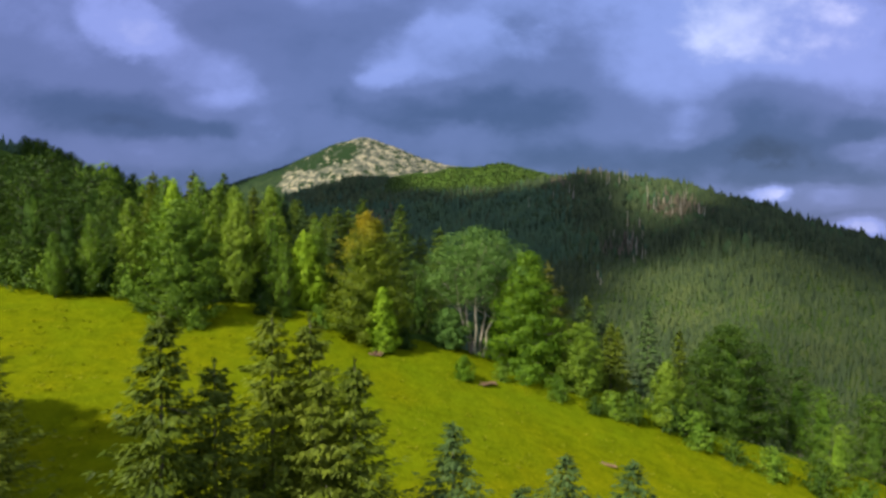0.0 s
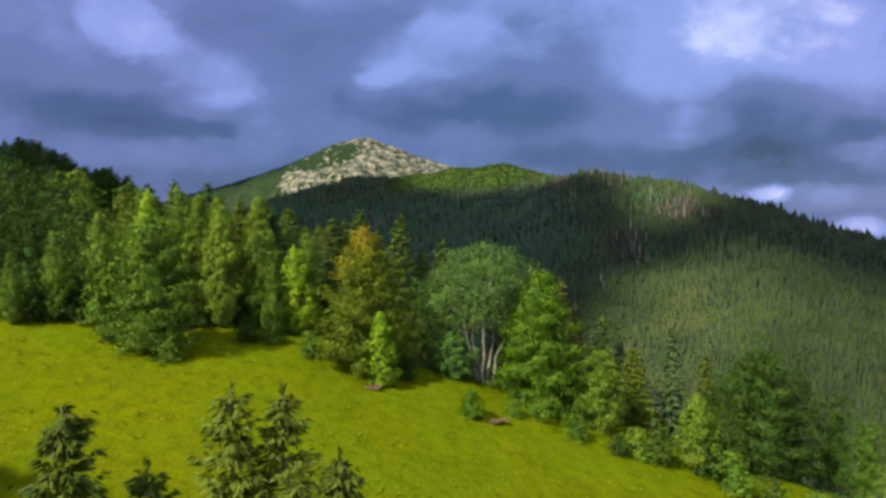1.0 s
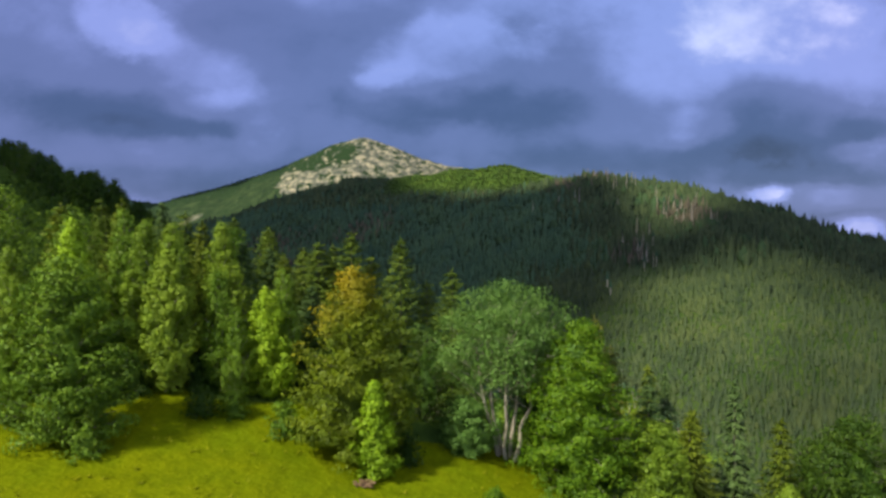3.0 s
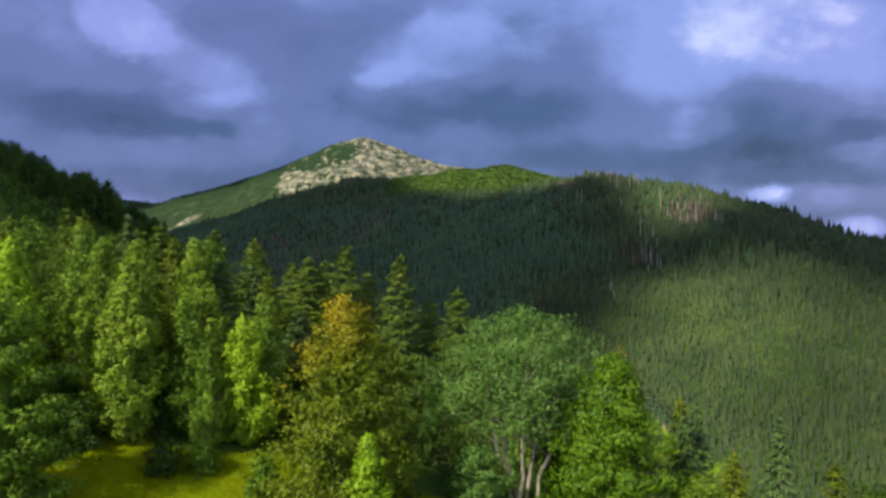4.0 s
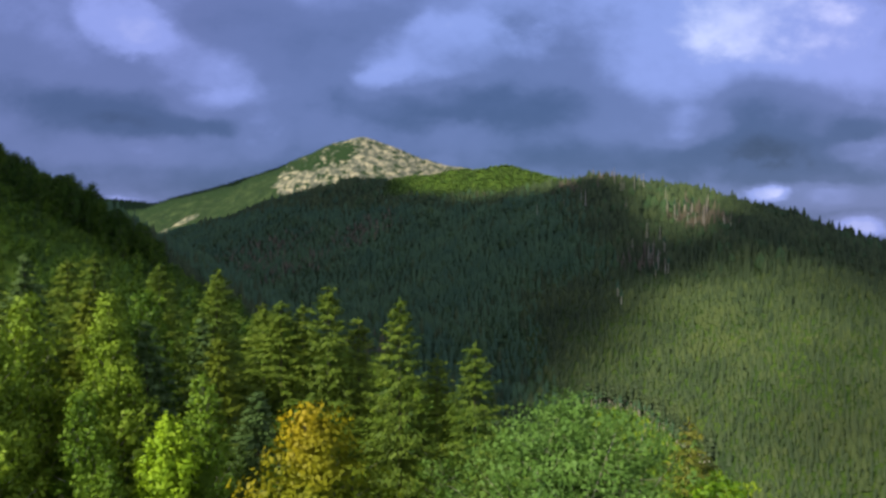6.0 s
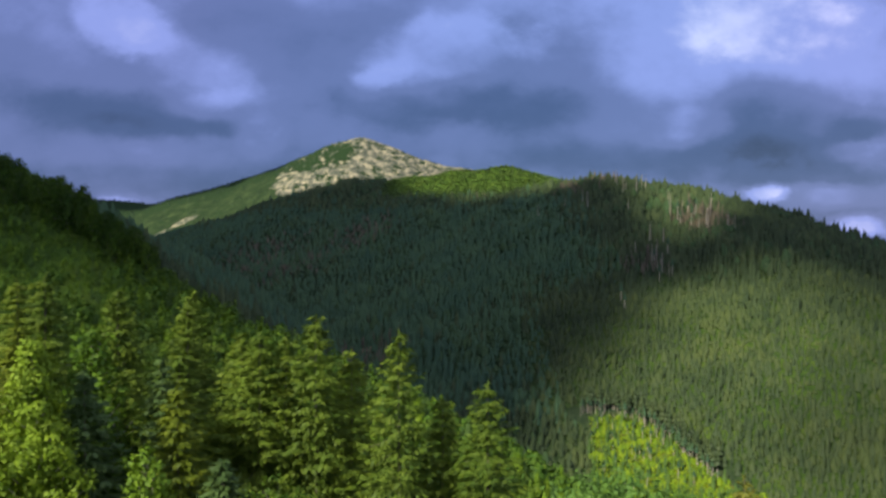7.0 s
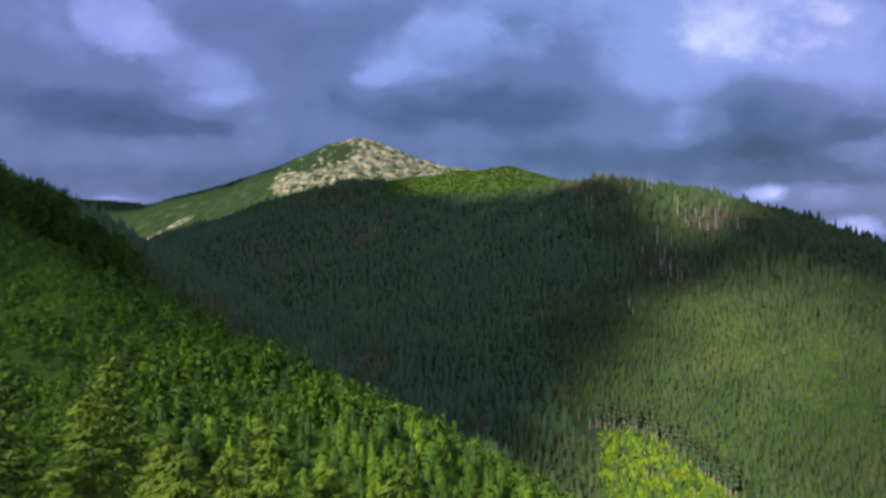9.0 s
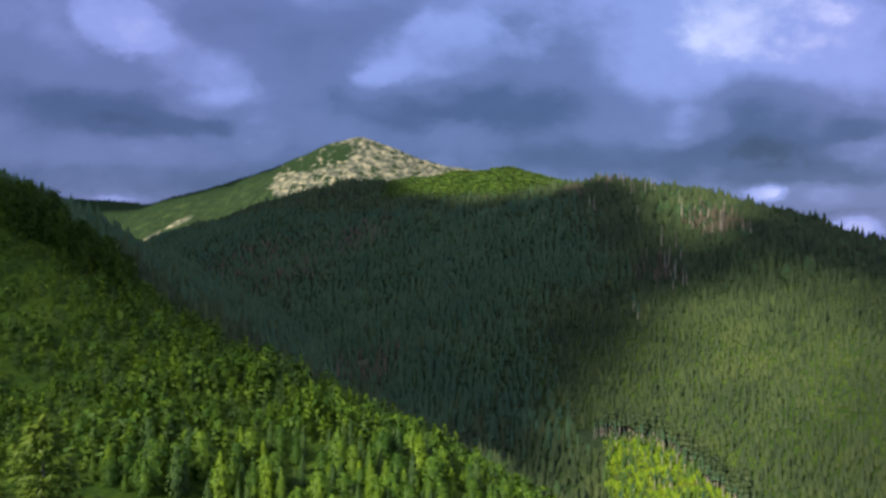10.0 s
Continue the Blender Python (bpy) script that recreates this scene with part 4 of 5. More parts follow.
# ---- the cloud that shades the middle slope ----
def big_cloud():
    rng = np.random.RandomState(4)
    shade = [(-480, 375), (-300, 345), (-200, 324), (-150, 336), (-110, 356), (-50, 358), (-8, 362), (22, 394), (52, 432), (90, 470), (124, 499), (146, 527), (190, 543), (240, 538), (295, 508), (345, 462), (425, 400), (560, 370), (740, 400),
             (720, 610), (550, 705), (370, 742), (325, 690), (300, 645), (245, 590), (205, 560), (180, 568), (182, 610), (186, 680), (172, 755), (122, 825), (62, 900), (-18, 1015), (-80, 1130), (-130, 1245), (-310, 1415), (-640, 1545), (-910, 1300), (-770, 700)]

    west = [(-2300, 2060), (-1100, 2170), (-800, 2175), (-640, 2200), (-500, 2235), (-410, 2262), (-430, 2400), (-2300, 2500)]

    def inside(px, py):
        hit = False
        rim = west if py > 1700 else shade
        for (ax, ay), (bx, by) in zip(rim, rim[1:] + rim[:1]):
            if (ay > py) != (by > py) and px < (bx - ax) * (py - ay) / (by - ay) + ax:
                hit = not hit
        return hit
    pile, (uv, ut) = Pile(), far_round(12)
    uv = uv - (0, 0, 0.54)
    over = [spread(-900, 740, 280, 1550, 37, 6, 0.3), spread(-2300, -400, 2050, 2500, 37, 7, 0.3)]
    for px, py in zip(*np.concatenate(over, axis=1)):
        if not inside(px, py):
            continue
        up = 950 - float(ground_z(px, py))
        c = Vector((px, py, float(ground_z(px, py)))) + SUN_WAY * (up / SUN_WAY.z)
        s = rng.uniform(34, 40)
        pile.add(uv * (s, s, s * rng.uniform(0.7, 1.6)) + np.array(c) + (0, 0, rng.uniform(0, 30)), tris=ut)
    # its thin, broken rim over the spur: small unseen puffs added to half-shade it
    for px, py in zip(*spread(150, 520, 290, 560, 27, 16, 0.45)):
        if inside(px, py) or rng.uniform() > 0.8 * step(150, 300, px):
            continue
        z0 = float(ground_z(px, py))
        c = Vector((px, py, z0)) + SUN_WAY * ((950 - z0) / SUN_WAY.z)
        s = rng.uniform(9, 17)
        pile.add(uv * (s, s, s) + np.array(c), tris=ut)
    # more unseen puffs, added to dim the left slope
    for px, py in zip(*spread(-340, -30, 125, 352, 27, 18, 0.45)):
        if rng.uniform() > 0.68 * step(-25, -120, px):
            continue
        z0 = float(ground_z(px, py))
        c = Vector((px, py, z0)) + SUN_WAY * ((950 - z0) / SUN_WAY.z)
        s = rng.uniform(9, 16)
        pile.add(uv * (s, s, s) + np.array(c), tris=ut)
    tagged(new("cloud", pile.mesh("cloud", CLOUD, True)), "large pale grey cumulus cloud drifting over the valley", "cloud", kind="stuff")


big_cloud()

# ---- the trees round the meadow ----
HIDE = []


def kind(name, wood, crown, bark, leaves, label, group):
    """A first tree of a kind; the plantings below are copies of it, and it is taken away at the end."""
    ob = tree_thing(name, wood, crown, bark, leaves, label, "tree", group)
    HIDE.append(ob)
    return ob


big_spruces = [kind("spruce_tree", *spruce(20 + k, 18, 6.4, 40, 14, 64, 0.23, ragged=0.35), BARK, SPRUCE, "tall dark green spruce with drooping boughs on the meadow", "spruces on the meadow") for k in range(3)]
edge_spruces = [kind("spruce_tree", *spruce(40 + k, 22, 7.4, 44, 14, 52, 0.245, stout=0.60), BARK, (SPRUCE_LIT, SPRUCE_LIT, SPRUCE_LIT)[k], "tall pointed green spruce behind the meadow's tree line", "spruces of the tree line") for k in range(3)]
slim_spruces = [kind("spruce_tree", *spruce(50 + k, 16, 3.4, 36, 9, 13, 0.40), BARK, (SPRUCE, SPRUCE_BLUE)[k], "slim dark spruce at the edge of the woods", "slim spruces") for k in range(2)]
small_spruce = kind("spruce_tree", *spruce(60, 11, 4.6, 32, 12, 36, 0.20), BARK, SPRUCE_BLUE, "small grey-green spruce standing in the meadow", "small spruces")

# near spruces standing in the meadow
for k, x, y, h in [(0, -13.1, 28.0, 19.2), (1, -11.6, 30.6, 16.2), (1, -9.7, 34.2, 18.0), (2, -7.8, 35.4, 18.2), (0, -6.6, 32.6, 16.0), (2, -4.9, 33.4, 17.0),
                   (1, -24.0, 31.0, 15.5)]:
    plant(big_spruces[k], x, y, h / 18)
for x, y, h in [(0.6, 37, 13.0), (8.2, 40, 11.6), (13.0, 41, 11.9), (5.0, 38, 9.7)]:
    plant(small_spruce, x, y, h / 11, wide=1.3)
# spruces beside the camera's way that shade the meadow
beside = [kind("spruce_tree", *spruce(30 + k, 18, 6.0, 28, 10, 16, 0.75), BARK, SPRUCE, "tall dark spruce shading the meadow's edge", "spruces beside the meadow") for k in range(2)]
for k, x, y, h in [(0, -43, 33, 21), (1, -48, 29, 22), (0, -41, 26, 20), (1, -52, 36, 20), (1, -46, 22, 21), (0, -56, 31, 22), (1, -39, 30, 20), (0, -49, 36, 19), (1, -60, 38, 21), (0, -51, 24, 22), (0, -38.5, 26, 17), (0, -45, 37, 18),
                   (1, -34, 33, 20), (0, -36.5, 38, 17), (1, -40.5, 42.5, 12), (0, -45, 46, 8), (1, -39, 36, 19), (0, -42, 39.5, 16), (1, -35.5, 35.5, 19), (0, -38, 33, 21), (1, -38.5, 40.5, 14)]:
    plant(beside[k], x, y, h / 18, wide=1.15 * h / 18)

# tree line, front row
put(tree_thing("birch_tree", *broadleaf(1, 14.3, 4.3, 0.02, "egg", 64, 19800, 0.17), BARK, BUSHY, "bushy green birch with foliage down to the grass"), -31.5, 72.5)
put(tree_thing("birch_tree", *broadleaf(2, 13.6, 2.64, 0.05, "column", 48, 14520, 0.17, rise=0.95), PALE_BARK, BIRCH, "slender light green birch at the meadow's edge"), -28.0, 82.5)
put(tree_thing("birch_tree", *broadleaf(3, 16.6, 2.73, 0.1, "column", 48, 14520, 0.17, rise=0.95), PALE_BARK, BIRCH, "tall light green birch behind the meadow's edge"), -26.0, 91.5)
put(tree_thing("birch_tree", *broadleaf(4, 15.6, 2.46, 0.1, "column", 46, 13200, 0.17, rise=0.95), PALE_BARK, BIRCH_BRIGHT, "tall bright green birch in the tree line"), -35.5, 80.0)
put(tree_thing("birch_tree", *broadleaf(5, 16.0, 2.29, 0.1, "column", 44, 11880, 0.17, rise=0.95), PALE_BARK, BIRCH, "slim birch crowded among its neighbours"), -32.0, 86.5)
put(tree_thing("beech_tree", *broadleaf(6, 16.4, 6.0, 0.02, "tent", 80, 26000, 0.18, fan=0.24, rise=0.5, dense=0.5), BARK, TURNING, "broad tree turning orange-yellow at its crown"), -10.0, 80.3, 0)
put(tree_thing("young_ash_tree", *broadleaf(7, 8.4, 2.4, 0.05, "cone", 48, 8580, 0.17), BARK, BIRCH_BRIGHT, "young bright green tree in front of the tree line"), -7.6, 76.6)
put(tree_thing("birch_tree", *broadleaf(8, 10.8, 2.55, 0.03, "column", 44, 11880, 0.17, rise=0.95), BARK, BIRCH_BRIGHT, "fresh green birch beside the turning tree"), -19.6, 86.0)
put(tree_thing("aspen_tree", *broadleaf(9, 18.4, 7.9, 0.54, "dome", 58, 26000, 0.17, 5, 0.25, rise=0.6, dense=0.25, girth=1.35), PALE_BARK, ASPEN, "grey-green aspen clump with bare pale stems"), 4.9, 88.0, 20)
put(tree_thing("willow_shrub", *broadleaf(10, 5.6, 3.2, 0.02, "egg", 40, 7920, 0.17), BARK, ASPEN, "grey-green rounded willow shrub under the aspens", "shrub"), 0.6, 85.6)
put(tree_thing("beech_tree", *broadleaf(11, 17.0, 6.9, 0.01, "tent", 92, 30000, 0.19, fan=0.22, rise=0.15, dense=0.5), BARK, BEECH, "dense bright green beech with foliage to the ground"), 11.6, 83.6)
put(tree_thing("hazel_shrub", *broadleaf(12, 9.6, 3.6, 0.02, "egg", 54, 11220, 0.17), BARK, BIRCH, "light green shrubby tree beside the beech", "shrub"), 18.6, 82.0)
put(tree_thing("young_birch_tree", *broadleaf(13, 8.8, 2.38, 0.05, "column", 46, 9240, 0.17, rise=0.95), PALE_BARK, BIRCH, "young green birch at the meadow's lower edge"), 29.0, 78.2)
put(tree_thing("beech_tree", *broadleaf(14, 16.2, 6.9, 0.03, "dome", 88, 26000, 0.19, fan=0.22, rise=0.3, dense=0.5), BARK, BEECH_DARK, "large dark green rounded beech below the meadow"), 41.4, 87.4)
put(tree_thing("round_bush", *broadleaf(15, 3.1, 1.35, 0.02, "egg", 24, 2860, 0.12), BARK, BEECH, "small round green bush alone in the meadow", "bush"), 2.6, 74.4)

# leaf colour duller than the front birches', to shade the gaps between
plain_birches = [kind("birch_tree", *broadleaf(70 + k, 14, 2.55, 0.08, "column", 46, 7000, 0.17, rise=0.95), PALE_BARK, (BUSHY, BIRCH, BUSHY)[k], "green birch in the crowded tree line", "birches of the tree line") for k in range(3)]
# dark-leaved beeches; some put the shade of the tree line's gaps into colour
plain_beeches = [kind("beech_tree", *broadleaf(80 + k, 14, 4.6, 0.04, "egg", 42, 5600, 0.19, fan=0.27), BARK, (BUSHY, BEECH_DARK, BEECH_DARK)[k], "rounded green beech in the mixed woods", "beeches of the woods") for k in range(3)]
shrubs = [kind("hazel_shrub", *broadleaf(90 + k, 4, 2.2, 0.0, "egg", 22, 1100, 0.2), BARK, (BUSHY, BEECH_DARK)[k], "low green shrub along the meadow's edge", "shrubs of the edge") for k in range(2)]

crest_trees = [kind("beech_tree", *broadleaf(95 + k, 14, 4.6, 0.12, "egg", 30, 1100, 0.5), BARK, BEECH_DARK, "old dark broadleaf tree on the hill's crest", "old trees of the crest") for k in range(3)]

# spruces standing up behind the front row: place and height of the tip
for k, x, y, tip in [(0, -7.4, 105.6, 6.4), (2, -0.5, 106.0, 2.3), (1, -14.4, 108.4, 7.2), (0, -18.8, 107.8, 5.8), (2, -17.0, 109.0, 5.6), (1, -29.9, 122.0, 8.2), (0, -27.2, 114.1, 7.6),
                     (1, -30.7, 108.7, 9.2), (2, -38.8, 112.0, 10.2), (0, -52.0, 114.0, 12.2), (2, -4.0, 108.5, 0.6), (1, -22.0, 113.0, 5.0), (0, -34.5, 117.0, 8.2), (2, -44.0, 116.0, 9.6), (1, -48.0, 108.0, 9.5),
                     (2, -24.5, 106.0, 4.6), (0, -12.0, 112.0, 3.8), (1, -41.0, 105.0, 8.6), (0, -35.0, 103.0, 7.0)]:
    plant(edge_spruces[k], x, y, (tip - float(ground_z(x, y))) / 22, wide=random.uniform(0.98, 1.25))
for k, x, y, tip in [(0, 25.0, 90.0, -12.5), (1, 32.5, 95.5, -10.5), (0, 27.5, 95, -14), (1, 21.2, 92, -9), (0, 36, 92, -14), (0, 23.5, 99, -9.5), (1, 27, 103, -11)]:
    plant(slim_spruces[k], x, y, (tip - float(ground_z(x, y))) / 16, wide=1.15)
browning = kind("spruce_tree", *spruce(55, 20, 6.2, 40, 13, 30, 0.30), BARK, SPRUCE_BROWN, "browning yellowish spruce behind the beech", "browning spruces")
plant(browning, 17.6, 102, (-3.6 - float(ground_z(17.6, 102))) / 20, wide=1.0)
plant(browning, 20.8, 106, (-8.0 - float(ground_z(20.8, 106))) / 20, wide=1.0)
# birches and beeches filling the tree line
for k, x, y, h in [(0, -44.5, 76.5, 10), (1, -41.5, 80.5, 12.5), (2, -47.5, 74.0, 8), (0, -39.5, 86.0, 15), (1, -28.5, 84.0, 15), (0, -18.5, 88.5, 13),
                   (1, -31.5, 91.0, 16), (0, -37.0, 92.0, 16), (2, -27.0, 99.0, 17), (2, -24.0, 85.0, 12), (0, -21.8, 83.5, 9)]:
    plant(plain_birches[k], x, y, h / 14)
shade_spruces = [kind("spruce_tree", *spruce(46 + k, 20, 5.6, 42, 13, 34, 0.30, stout=0.62), BARK, (SPRUCE_BLUE, SPRUCE)[k], "dark blue-green spruce shaded among the birches", "dark spruces of the tree line") for k in range(2)]
for k, x, y, h in [(0, -24.5, 93.5, 15), (1, -20.5, 96.5, 15), (0, -16.5, 93, 12), (1, -30, 96, 17), (0, -34.5, 95.5, 18), (1, -40, 97, 18), (0, -23.5, 101, 16), (1, -43.5, 91, 16)]:
    plant(shade_spruces[k], x, y, h / 20, wide=0.9)
WEST_BEECHES = [(1, -45.5, 84, 13), (2, -50.5, 81.5, 11), (1, -52, 90, 15), (2, -57, 84, 14), (1, -12.5, 90, 13), (1, -3.5, 94, 11), (1, 8.5, 92, 13), (2, 14.5, 88, 10), (1, -60, 92, 17), (2, -66, 86, 16), (0, -55, 98, 17), (1, -72, 96, 18), (2, -64, 106, 19), (0, -47, 98, 16), (1, -76, 110, 20)]
EAST_BEECHES = [(1, 33, 80, 8), (2, 47, 90, 13), (0, 53, 84, 11), (1, 56, 95, 15), (2, 63, 88, 13), (0, 50, 76, 8), (1, 69, 96, 15), (2, 61, 78, 9), (1, 75, 88, 13), (2, 42, 97, 13), (0, 82, 98, 15), (1, 57, 70, 7), (2, 70, 76, 9)]
for k, x, y, h in WEST_BEECHES + EAST_BEECHES:
    plant(plain_beeches[k], x, y, h / 14, wide=h / 14 * 0.95)
EDGE_SHRUBS = [(0, 21.5, 76.6, 3.5), (1, 24.0, 76.8, 4), (0, 14.5, 76.0, 3), (1, 19.0, 75.4, 2.4), (0, 31.5, 74.5, 4.5), (1, 35.5, 73.5, 3.5), (0, 39.5, 72, 4), (1, 44.5, 71, 4.5), (0, -29.0, 70.8, 3.2), (1, -23.5, 79, 3), (0, -16, 79.4, 3.4), (1, -5.0, 80, 3),
                   (0, 7.5, 77.5, 2.2), (1, 30, 77.5, 5), (0, 48.5, 69, 4), (1, -36.5, 73.6, 3), (0, -21, 80.5, 2.6), (1, -30.5, 80.5, 4), (1, -33.5, 78.5, 4.5), (1, -26, 84.5, 3.5)]
WEST_SHRUBS = [(1, -37.5, 79.5, 4), (0, -40.5, 77.5, 4.5), (1, -43.5, 78.5, 5), (1, -46, 76, 4), (0, -49.5, 76.5, 5), (1, -53, 77, 5.5), (1, -56.5, 78, 5), (0, -60, 79, 6), (1, -64, 79, 6)]
for k, x, y, h in EDGE_SHRUBS + WEST_SHRUBS:
    plant(shrubs[k], x, y, h / 4)

# ---- young forest on the slope beyond ----
young_kinds = []
for k in range(6):
    w, c = young_tree(100 + k, 10, (1.9, 2.6, 2.0, 2.9, 1.8, 2.3)[k], (460, 480, 460, 500, 450, 480)[k], k != 1 and k != 3)
    young_kinds.append(kind("young_tree", w, c, BARK, (YOUNG, YOUNG, YOUNG_SPRUCE, YOUNG, YOUNG_SPRUCE, YOUNG_PALE)[k], "young green tree in the dense slope forest", "young forest trees"))


def young_forest():
    rng = np.random.RandomState(77)
    x, y = spread(-330, 110, 160, 440, 4.3, 15)
    on_slope = ridge(x, y, LEFT_CREST, 0.13, 0.5, 12) > ground_z(x, y) - 4
    far_side = y > 390 - 0.56 * (x + 150) + 45 * step(-90, -20, x)
    keep = on_slope & ~far_side & (meadow_mask(x, y) < 0.35) & (np.abs(x + 5) < 0.8 * (y - 70)) & (rng.uniform(0, 1, len(x)) > 0.05)
    x, y = x[keep], y[keep]
    h = (5.5 + 7.5 * rng.uniform(0, 1, len(x)) ** 1.5) * (1 + 0.22 * fbm(x, y, 60, 2, 31)) * (1 - 0.42 * step(-70, -190, x))
    which = rng.randint(0, 6, len(x))
    order = np.argsort(np.hypot(x + 10, y - 170))
    for j in order[:300]:
        plant(young_kinds[which[j]], float(x[j]), float(y[j]), h[j] / 10, float(rng.uniform(0, 360)), 0.3, (h[j] + 1.5) / 10 * rng.uniform(0.85, 1.15))
    for k in range(6):
        pick = order[300:][which[order[300:]] == k]
        v, q, t = young_tree(100 + k, 1.0, (0.19, 0.26, 0.20, 0.29, 0.18, 0.23)[k], 96, k != 1 and k != 3)[1].arrays()
        v = v * (1 / 0.23, 1 / 0.23, 1)
        ob = scatter_mesh("slope_forest", (YOUNG, YOUNG, YOUNG_SPRUCE, YOUNG, YOUNG_SPRUCE, YOUNG_PALE)[k], (v, q), x[pick], y[pick], h[pick], 0.7 + h[pick] * 0.21, 40 + k)
        tagged(ob, "dense young green forest covering the near slope", "forest", kind="stuff")
    # a stand of old broadleaf trees from the crest down its near side
    edge = [(-330, 480, 24), (-310, 462, 24), (-290, 446, 25), (-272, 431, 25), (-255, 416, 24), (-240, 402, 23), (-225, 388, 25), (-214, 380, 24), (-205, 373, 23), (-196, 370, 22), (-188, 370, 22), (-178, 366, 19), (-169, 364, 18), (-160, 362, 21), (-155, 366, 20)]
    for row in range(3):
        for a, b, s in edge:
            a, b = a - 3 * row + rng.uniform(-2.5, 2.5), b + 11 * row + rng.uniform(-3, 3)
            s = s * rng.uniform(0.78, 1.04) * (1 - 0.05 * row)
            plant(crest_trees[rng.randint(0, 3)], float(a), float(b), s / 14, wide=s / 14 * rng.uniform(0.7, 0.95))
    for a, b in ((-206, 370), (-186, 367), (-176, 363), (-159, 358)):
        plant(crest_trees[0], a, b + 8, 1.3)


young_forest()

# ---- the felled strip on the far slope ----
def clearing_edge():
    rng = np.random.RandomState(51)
    x, y = spread(60, 150, 330, 425, 1.35, 52, 0.5)
    keep = in_clearing(x, y) > rng.uniform(0.15, 0.7, len(x))
    x, y = x[keep], y[keep]
    h = (0.8 + 2.6 * rng.uniform(0, 1, len(x)) ** 1.6) * (1 + 0.5 * fbm(x, y, 16, 2, 4))
    dark = rng.uniform(0, 1, len(x)) < 0.10 + 0.3 * step(0.0, 0.5, fbm(x, y, 14, 2, 9))
    tagged(scatter_mesh("scrub", SCRUB, far_round(9, 1), x[~dark], y[~dark], h[~dark], 0.5 + h[~dark] * 0.24, 53, 0.4), "yellow-green regrowth on the felled strip", "scrub", kind="stuff")
    tagged(scatter_mesh("young_spruces", YOUNG_SPRUCE, far_spruce(5, 3), x[dark], y[dark], 2 + h[dark] * 2.0, 0.35 + h[dark] * 0.30, 54, 0.4), "dark young spruces scattered through the felled strip", "scrub", kind="stuff")
    stem_wood = Pile()
    tube(stem_wood, [(0, 0, -0.5), (0.05, 0.02, 5), (0, 0.05, 10)], (0.27, 0.21, 0.10), 6)
    for a, z in ((0.3, 6.0), (2.2, 7.1), (4.1, 8.0), (5.3, 5.2), (1.2, 8.8)):
        tube(stem_wood, [(0, 0, z), (0.7 * math.cos(a), 0.7 * math.sin(a), z - 0.15)], (0.05, 0.02), 4)
    tip_wood = Pile()
    v, t = far_spruce(5, 3)
    tip_wood.add(v * (1.25, 1.25, 4.6) + (0, 0, 7.4), tris=t)
    stem = tree_thing("dead_tree", stem_wood, tip_wood, DEAD_WOOD, FOREST, "bare pale trunk with a thin dark tip at the felled edge", "tree", "bare trunks of the felled edge")
    tall_wood, tall_crown = Pile(), Pile()
    tube(tall_wood, [(0, 0, -0.5), (0.04, 0.02, 5), (0, 0.05, 11)], (0.30, 0.22, 0.06), 6)
    tall_crown.add(v * (2.3, 2.3, 7.6) + (0, 0, 5.4), tris=t)
    tall = kind("spruce_tree", tall_wood, tall_crown, DEAD_WOOD, MIXED_SUNLIT, "tall spruce with a bare lower trunk at the felled edge", "spruces of the felled edge")
    for (ax, ay), (bx, by) in zip(FELLED_EDGE, FELLED_EDGE[1:]):
        for k in range(9):
            f = (k + rng.uniform(-0.5, 0.5)) / 9
            s = rng.uniform(0.35, 1.0)
            plant(stem, ax + f * (bx - ax) + rng.uniform(-1.2, 1.2), ay + f * (by - ay) + rng.uniform(-1.5, 1.0), s, rng.uniform(0, 360), 0.2)
        for row in range(3):
            for k in range(6):
                f = (k + rng.uniform(-0.4, 0.4)) / 6
                out = 3.0 + 3.0 * row + rng.uniform(-2, 2)
                plant(tall, ax + f * (bx - ax) + 0.55 * out, ay + f * (by - ay) + 0.85 * out, rng.uniform(0.75, 1.05), rng.uniform(0, 360), 0.2)
    for k in range(48):
        px, py = rng.uniform(76, 130), rng.uniform(355, 415)
        if in_clearing(np.array(px), np.array(py)) > 0.6:
            plant(stem, px, py, rng.uniform(0.5, 0.9), rng.uniform(0, 360), 0.2)
    snag_wood, snag_twigs = Pile(), Pile()
    tube(snag_wood, [(0, 0, -0.5), (0.1, 0, 9), (0, 0.1, 19)], (0.42, 0.32, 0.08), 6)
    for k in range(34):
        a, z = k * 2.4, 5 + 13 * k / 34
        L = 0.5 + 1.3 * (1 - (z - 5) / 15) * rng.uniform(0.5, 1)
        tube(snag_twigs, [(0, 0, z), (L * math.cos(a), L * math.sin(a), z - 0.3 * L)], (0.09, 0.04), 3)
    snag = tree_thing("dead_tree", snag_wood, snag_twigs, DEAD_WOOD, DEAD, "tall bare grey-brown dead spruce standing on the ridge", "tree", "dead spruces of the ridge")
    HIDE.append(snag)
    for cx, cy, spread_x, spread_y, count in ((236, 630, 16, 22, 16), (182, 562, 9, 18, 9), (205, 700, 14, 18, 6), (140, 700, 30, 30, 5)):
        for k in range(count):
            plant(snag, cx + rng.normal(0, spread_x), cy + rng.normal(0, spread_y), rng.uniform(0.7, 1.1), rng.uniform(0, 360), 0.2)
    for px, py in ((232, 632), (238, 645), (226, 640), (244, 652), (219, 628), (180, 562), (174, 570), (186, 553), (190, 580), (170, 548), (130, 505), (134, 512)):
        plant(stem, px + rng.uniform(-3, 3), py + rng.uniform(-3, 3), rng.uniform(1.1, 1.6), rng.uniform(0, 360), 0.2)
    HIDE.append(stem)


clearing_edge()

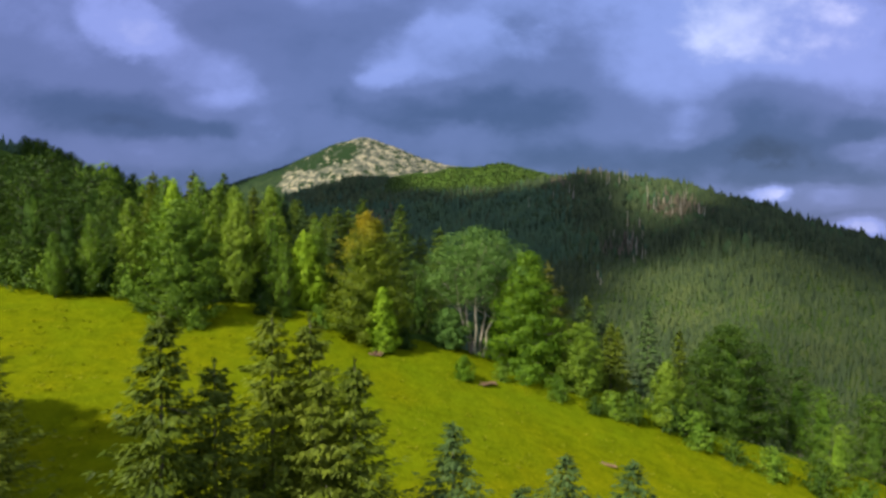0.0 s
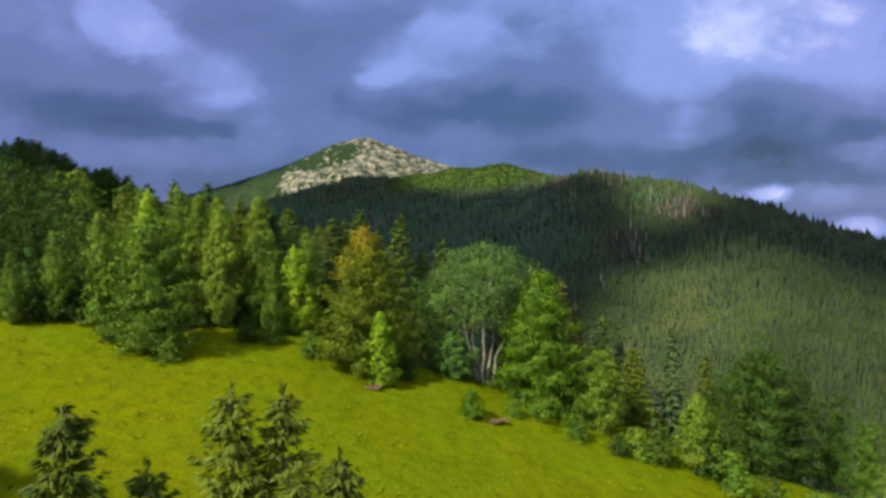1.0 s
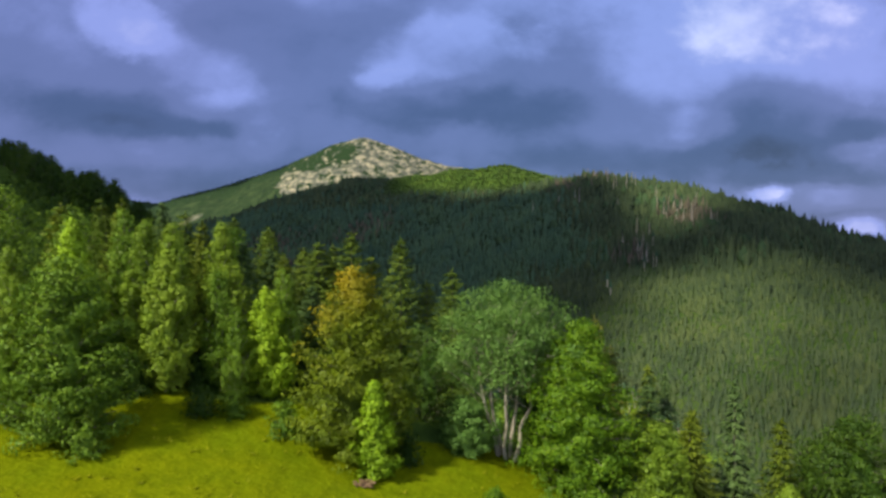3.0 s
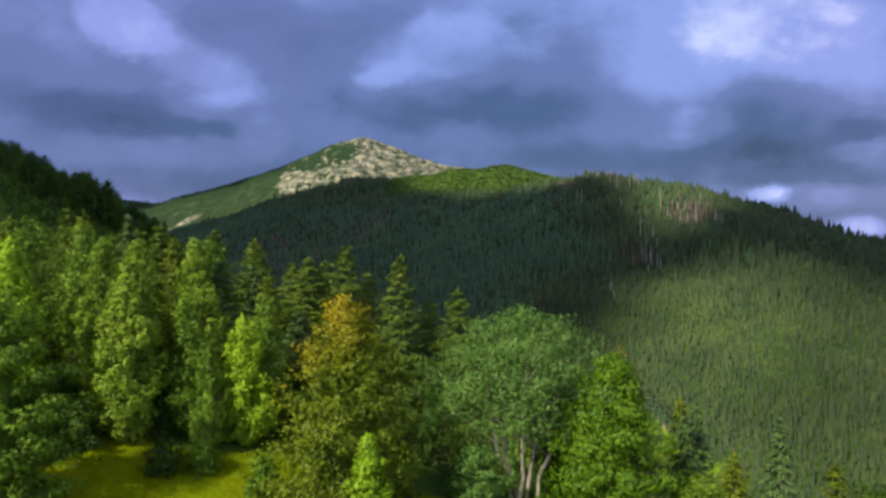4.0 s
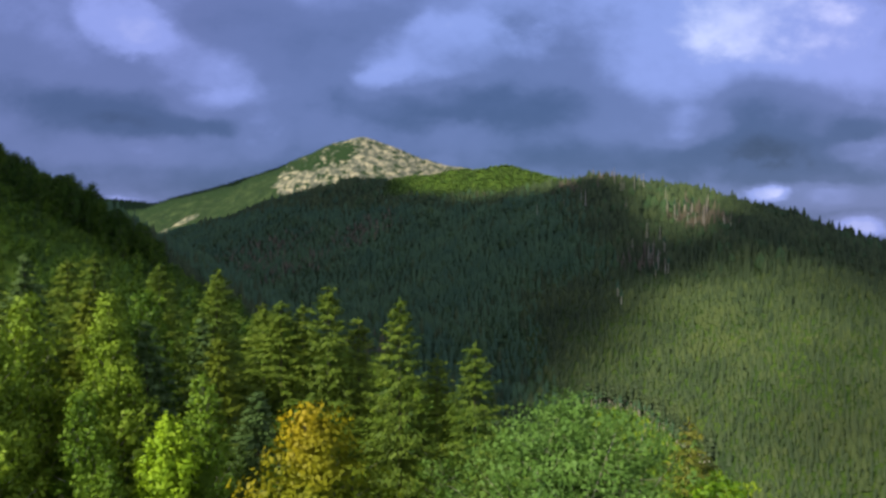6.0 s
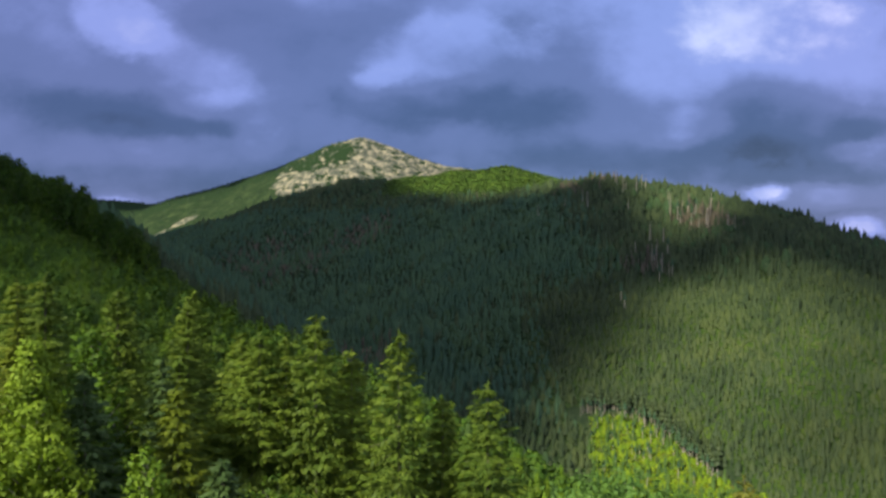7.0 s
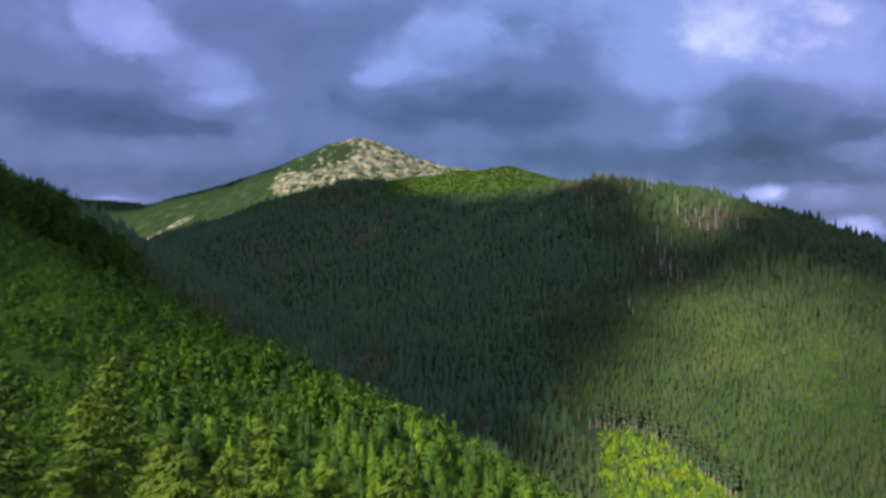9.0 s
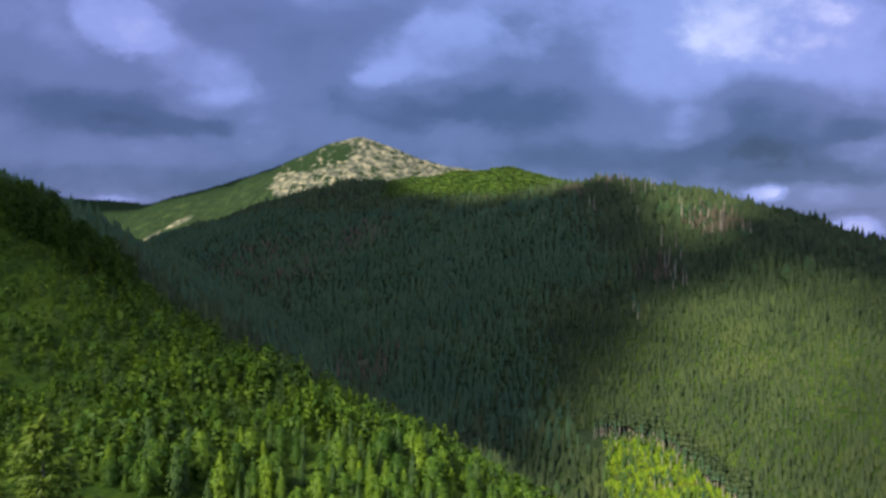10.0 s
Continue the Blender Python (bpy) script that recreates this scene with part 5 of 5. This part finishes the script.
# ---- meadow ----
def grass_tufts():
    rng = np.random.RandomState(61)
    x, y = rng.uniform(-60, 50, 9000), rng.uniform(28, 88, 9000)
    keep = (meadow_mask(x, y) > 0.6) & (np.abs(x) < 0.76 * y + 4) & (rng.uniform(0, 1, len(x)) < 0.15 + 0.3 * fbm(x, y, 9, 2, 3))
    x, y = x[keep], y[keep]
    n, z, pile = len(x), ground_z(x, y), Pile()
    for k in range(3):
        a, w, h, reach = rng.uniform(0, 6.28, n), rng.uniform(0.05, 0.14, n), rng.uniform(0.04, 0.14, n), rng.uniform(0.2, 0.5, n)
        ox, oy = rng.normal(0, 0.2, (2, n))
        c, s = np.cos(a), np.sin(a)
        v = np.stack([np.stack([x + ox + w * s, y + oy - w * c, z + 0.02], 1), np.stack([x + ox + reach * c, y + oy + reach * s, z + h + 0.1], 1),
                      np.stack([x + ox - w * s, y + oy + w * c, z + 0.02], 1)], axis=1)
        pile.add(v.reshape(-1, 3), tris=np.arange(3 * n).reshape(n, 3), normals=np.tile((0.29, -0.2, 1.0), (3 * n, 1)))
    tagged(new("grass", pile.mesh("grass", GRASS)), "uneven yellow-green meadow grass in tufts", "grass", kind="stuff")


grass_tufts()


def brush_pile(x, y, turn, count, label, seed=71):
    rng = np.random.RandomState(seed)
    root = new("brushwood_pile")
    for k in range(count):
        a, L = rng.uniform(0, 3.14), rng.uniform(0.7, 1.5)
        c = np.array((rng.uniform(-0.8, 0.8), rng.uniform(-0.4, 0.4), rng.uniform(0.1, 0.5)))
        d = np.array((math.cos(a) * L, math.sin(a) * L * 0.5, rng.uniform(-0.15, 0.2)))
        p = Pile()
        tube(p, [c - d / 2, c + (0, 0, 0.06), c + d / 2], (0.09, 0.08, 0.05), 6)
        part("branch", p, BROWN_WOOD, root, smooth=True)
    tagged(root, label, "brushwood")
    return put(root, x, y, turn, 0.05)


brush_pile(5.6, 74.6, 20, 22, "heap of brown cut branches beside the round bush")
brush_pile(-8.3, 74.9, -10, 16, "reddish brown heap of twigs at the young ash's foot", 72)


def fallen_log(x, y, L, r, turn):
    root = new("fallen_log")
    p = Pile()
    tube(p, [(-L / 2, 0, r * 0.7), (0, 0.05, r * 0.8), (L / 2, 0, r * 0.75)], (r, r * 0.93, r * 0.8), 9)
    part("trunk", p, BROWN_WOOD, root, smooth=True)
    for k, (u, a) in enumerate(((-0.25, 0.6), (0.1, 2.3), (0.3, 1.1))):
        q = Pile()
        tube(q, [(u * L, 0, r), (u * L + 0.25, 0.3 * math.cos(a), r + 0.4 * math.sin(a))], (0.05, 0.02), 5)
        part("branch_stub", q, BROWN_WOOD, root)
    tagged(root, "weathered grey-brown log lying in the grass", "log")
    return put(root, x, y, turn, 0.08)


fallen_log(17.2, 63.5, 2.4, 0.17, -35)

# the pattern trees have done their work
for ob in HIDE:
    for o in (*ob.children_recursive, ob):
        bpy.data.objects.remove(o)
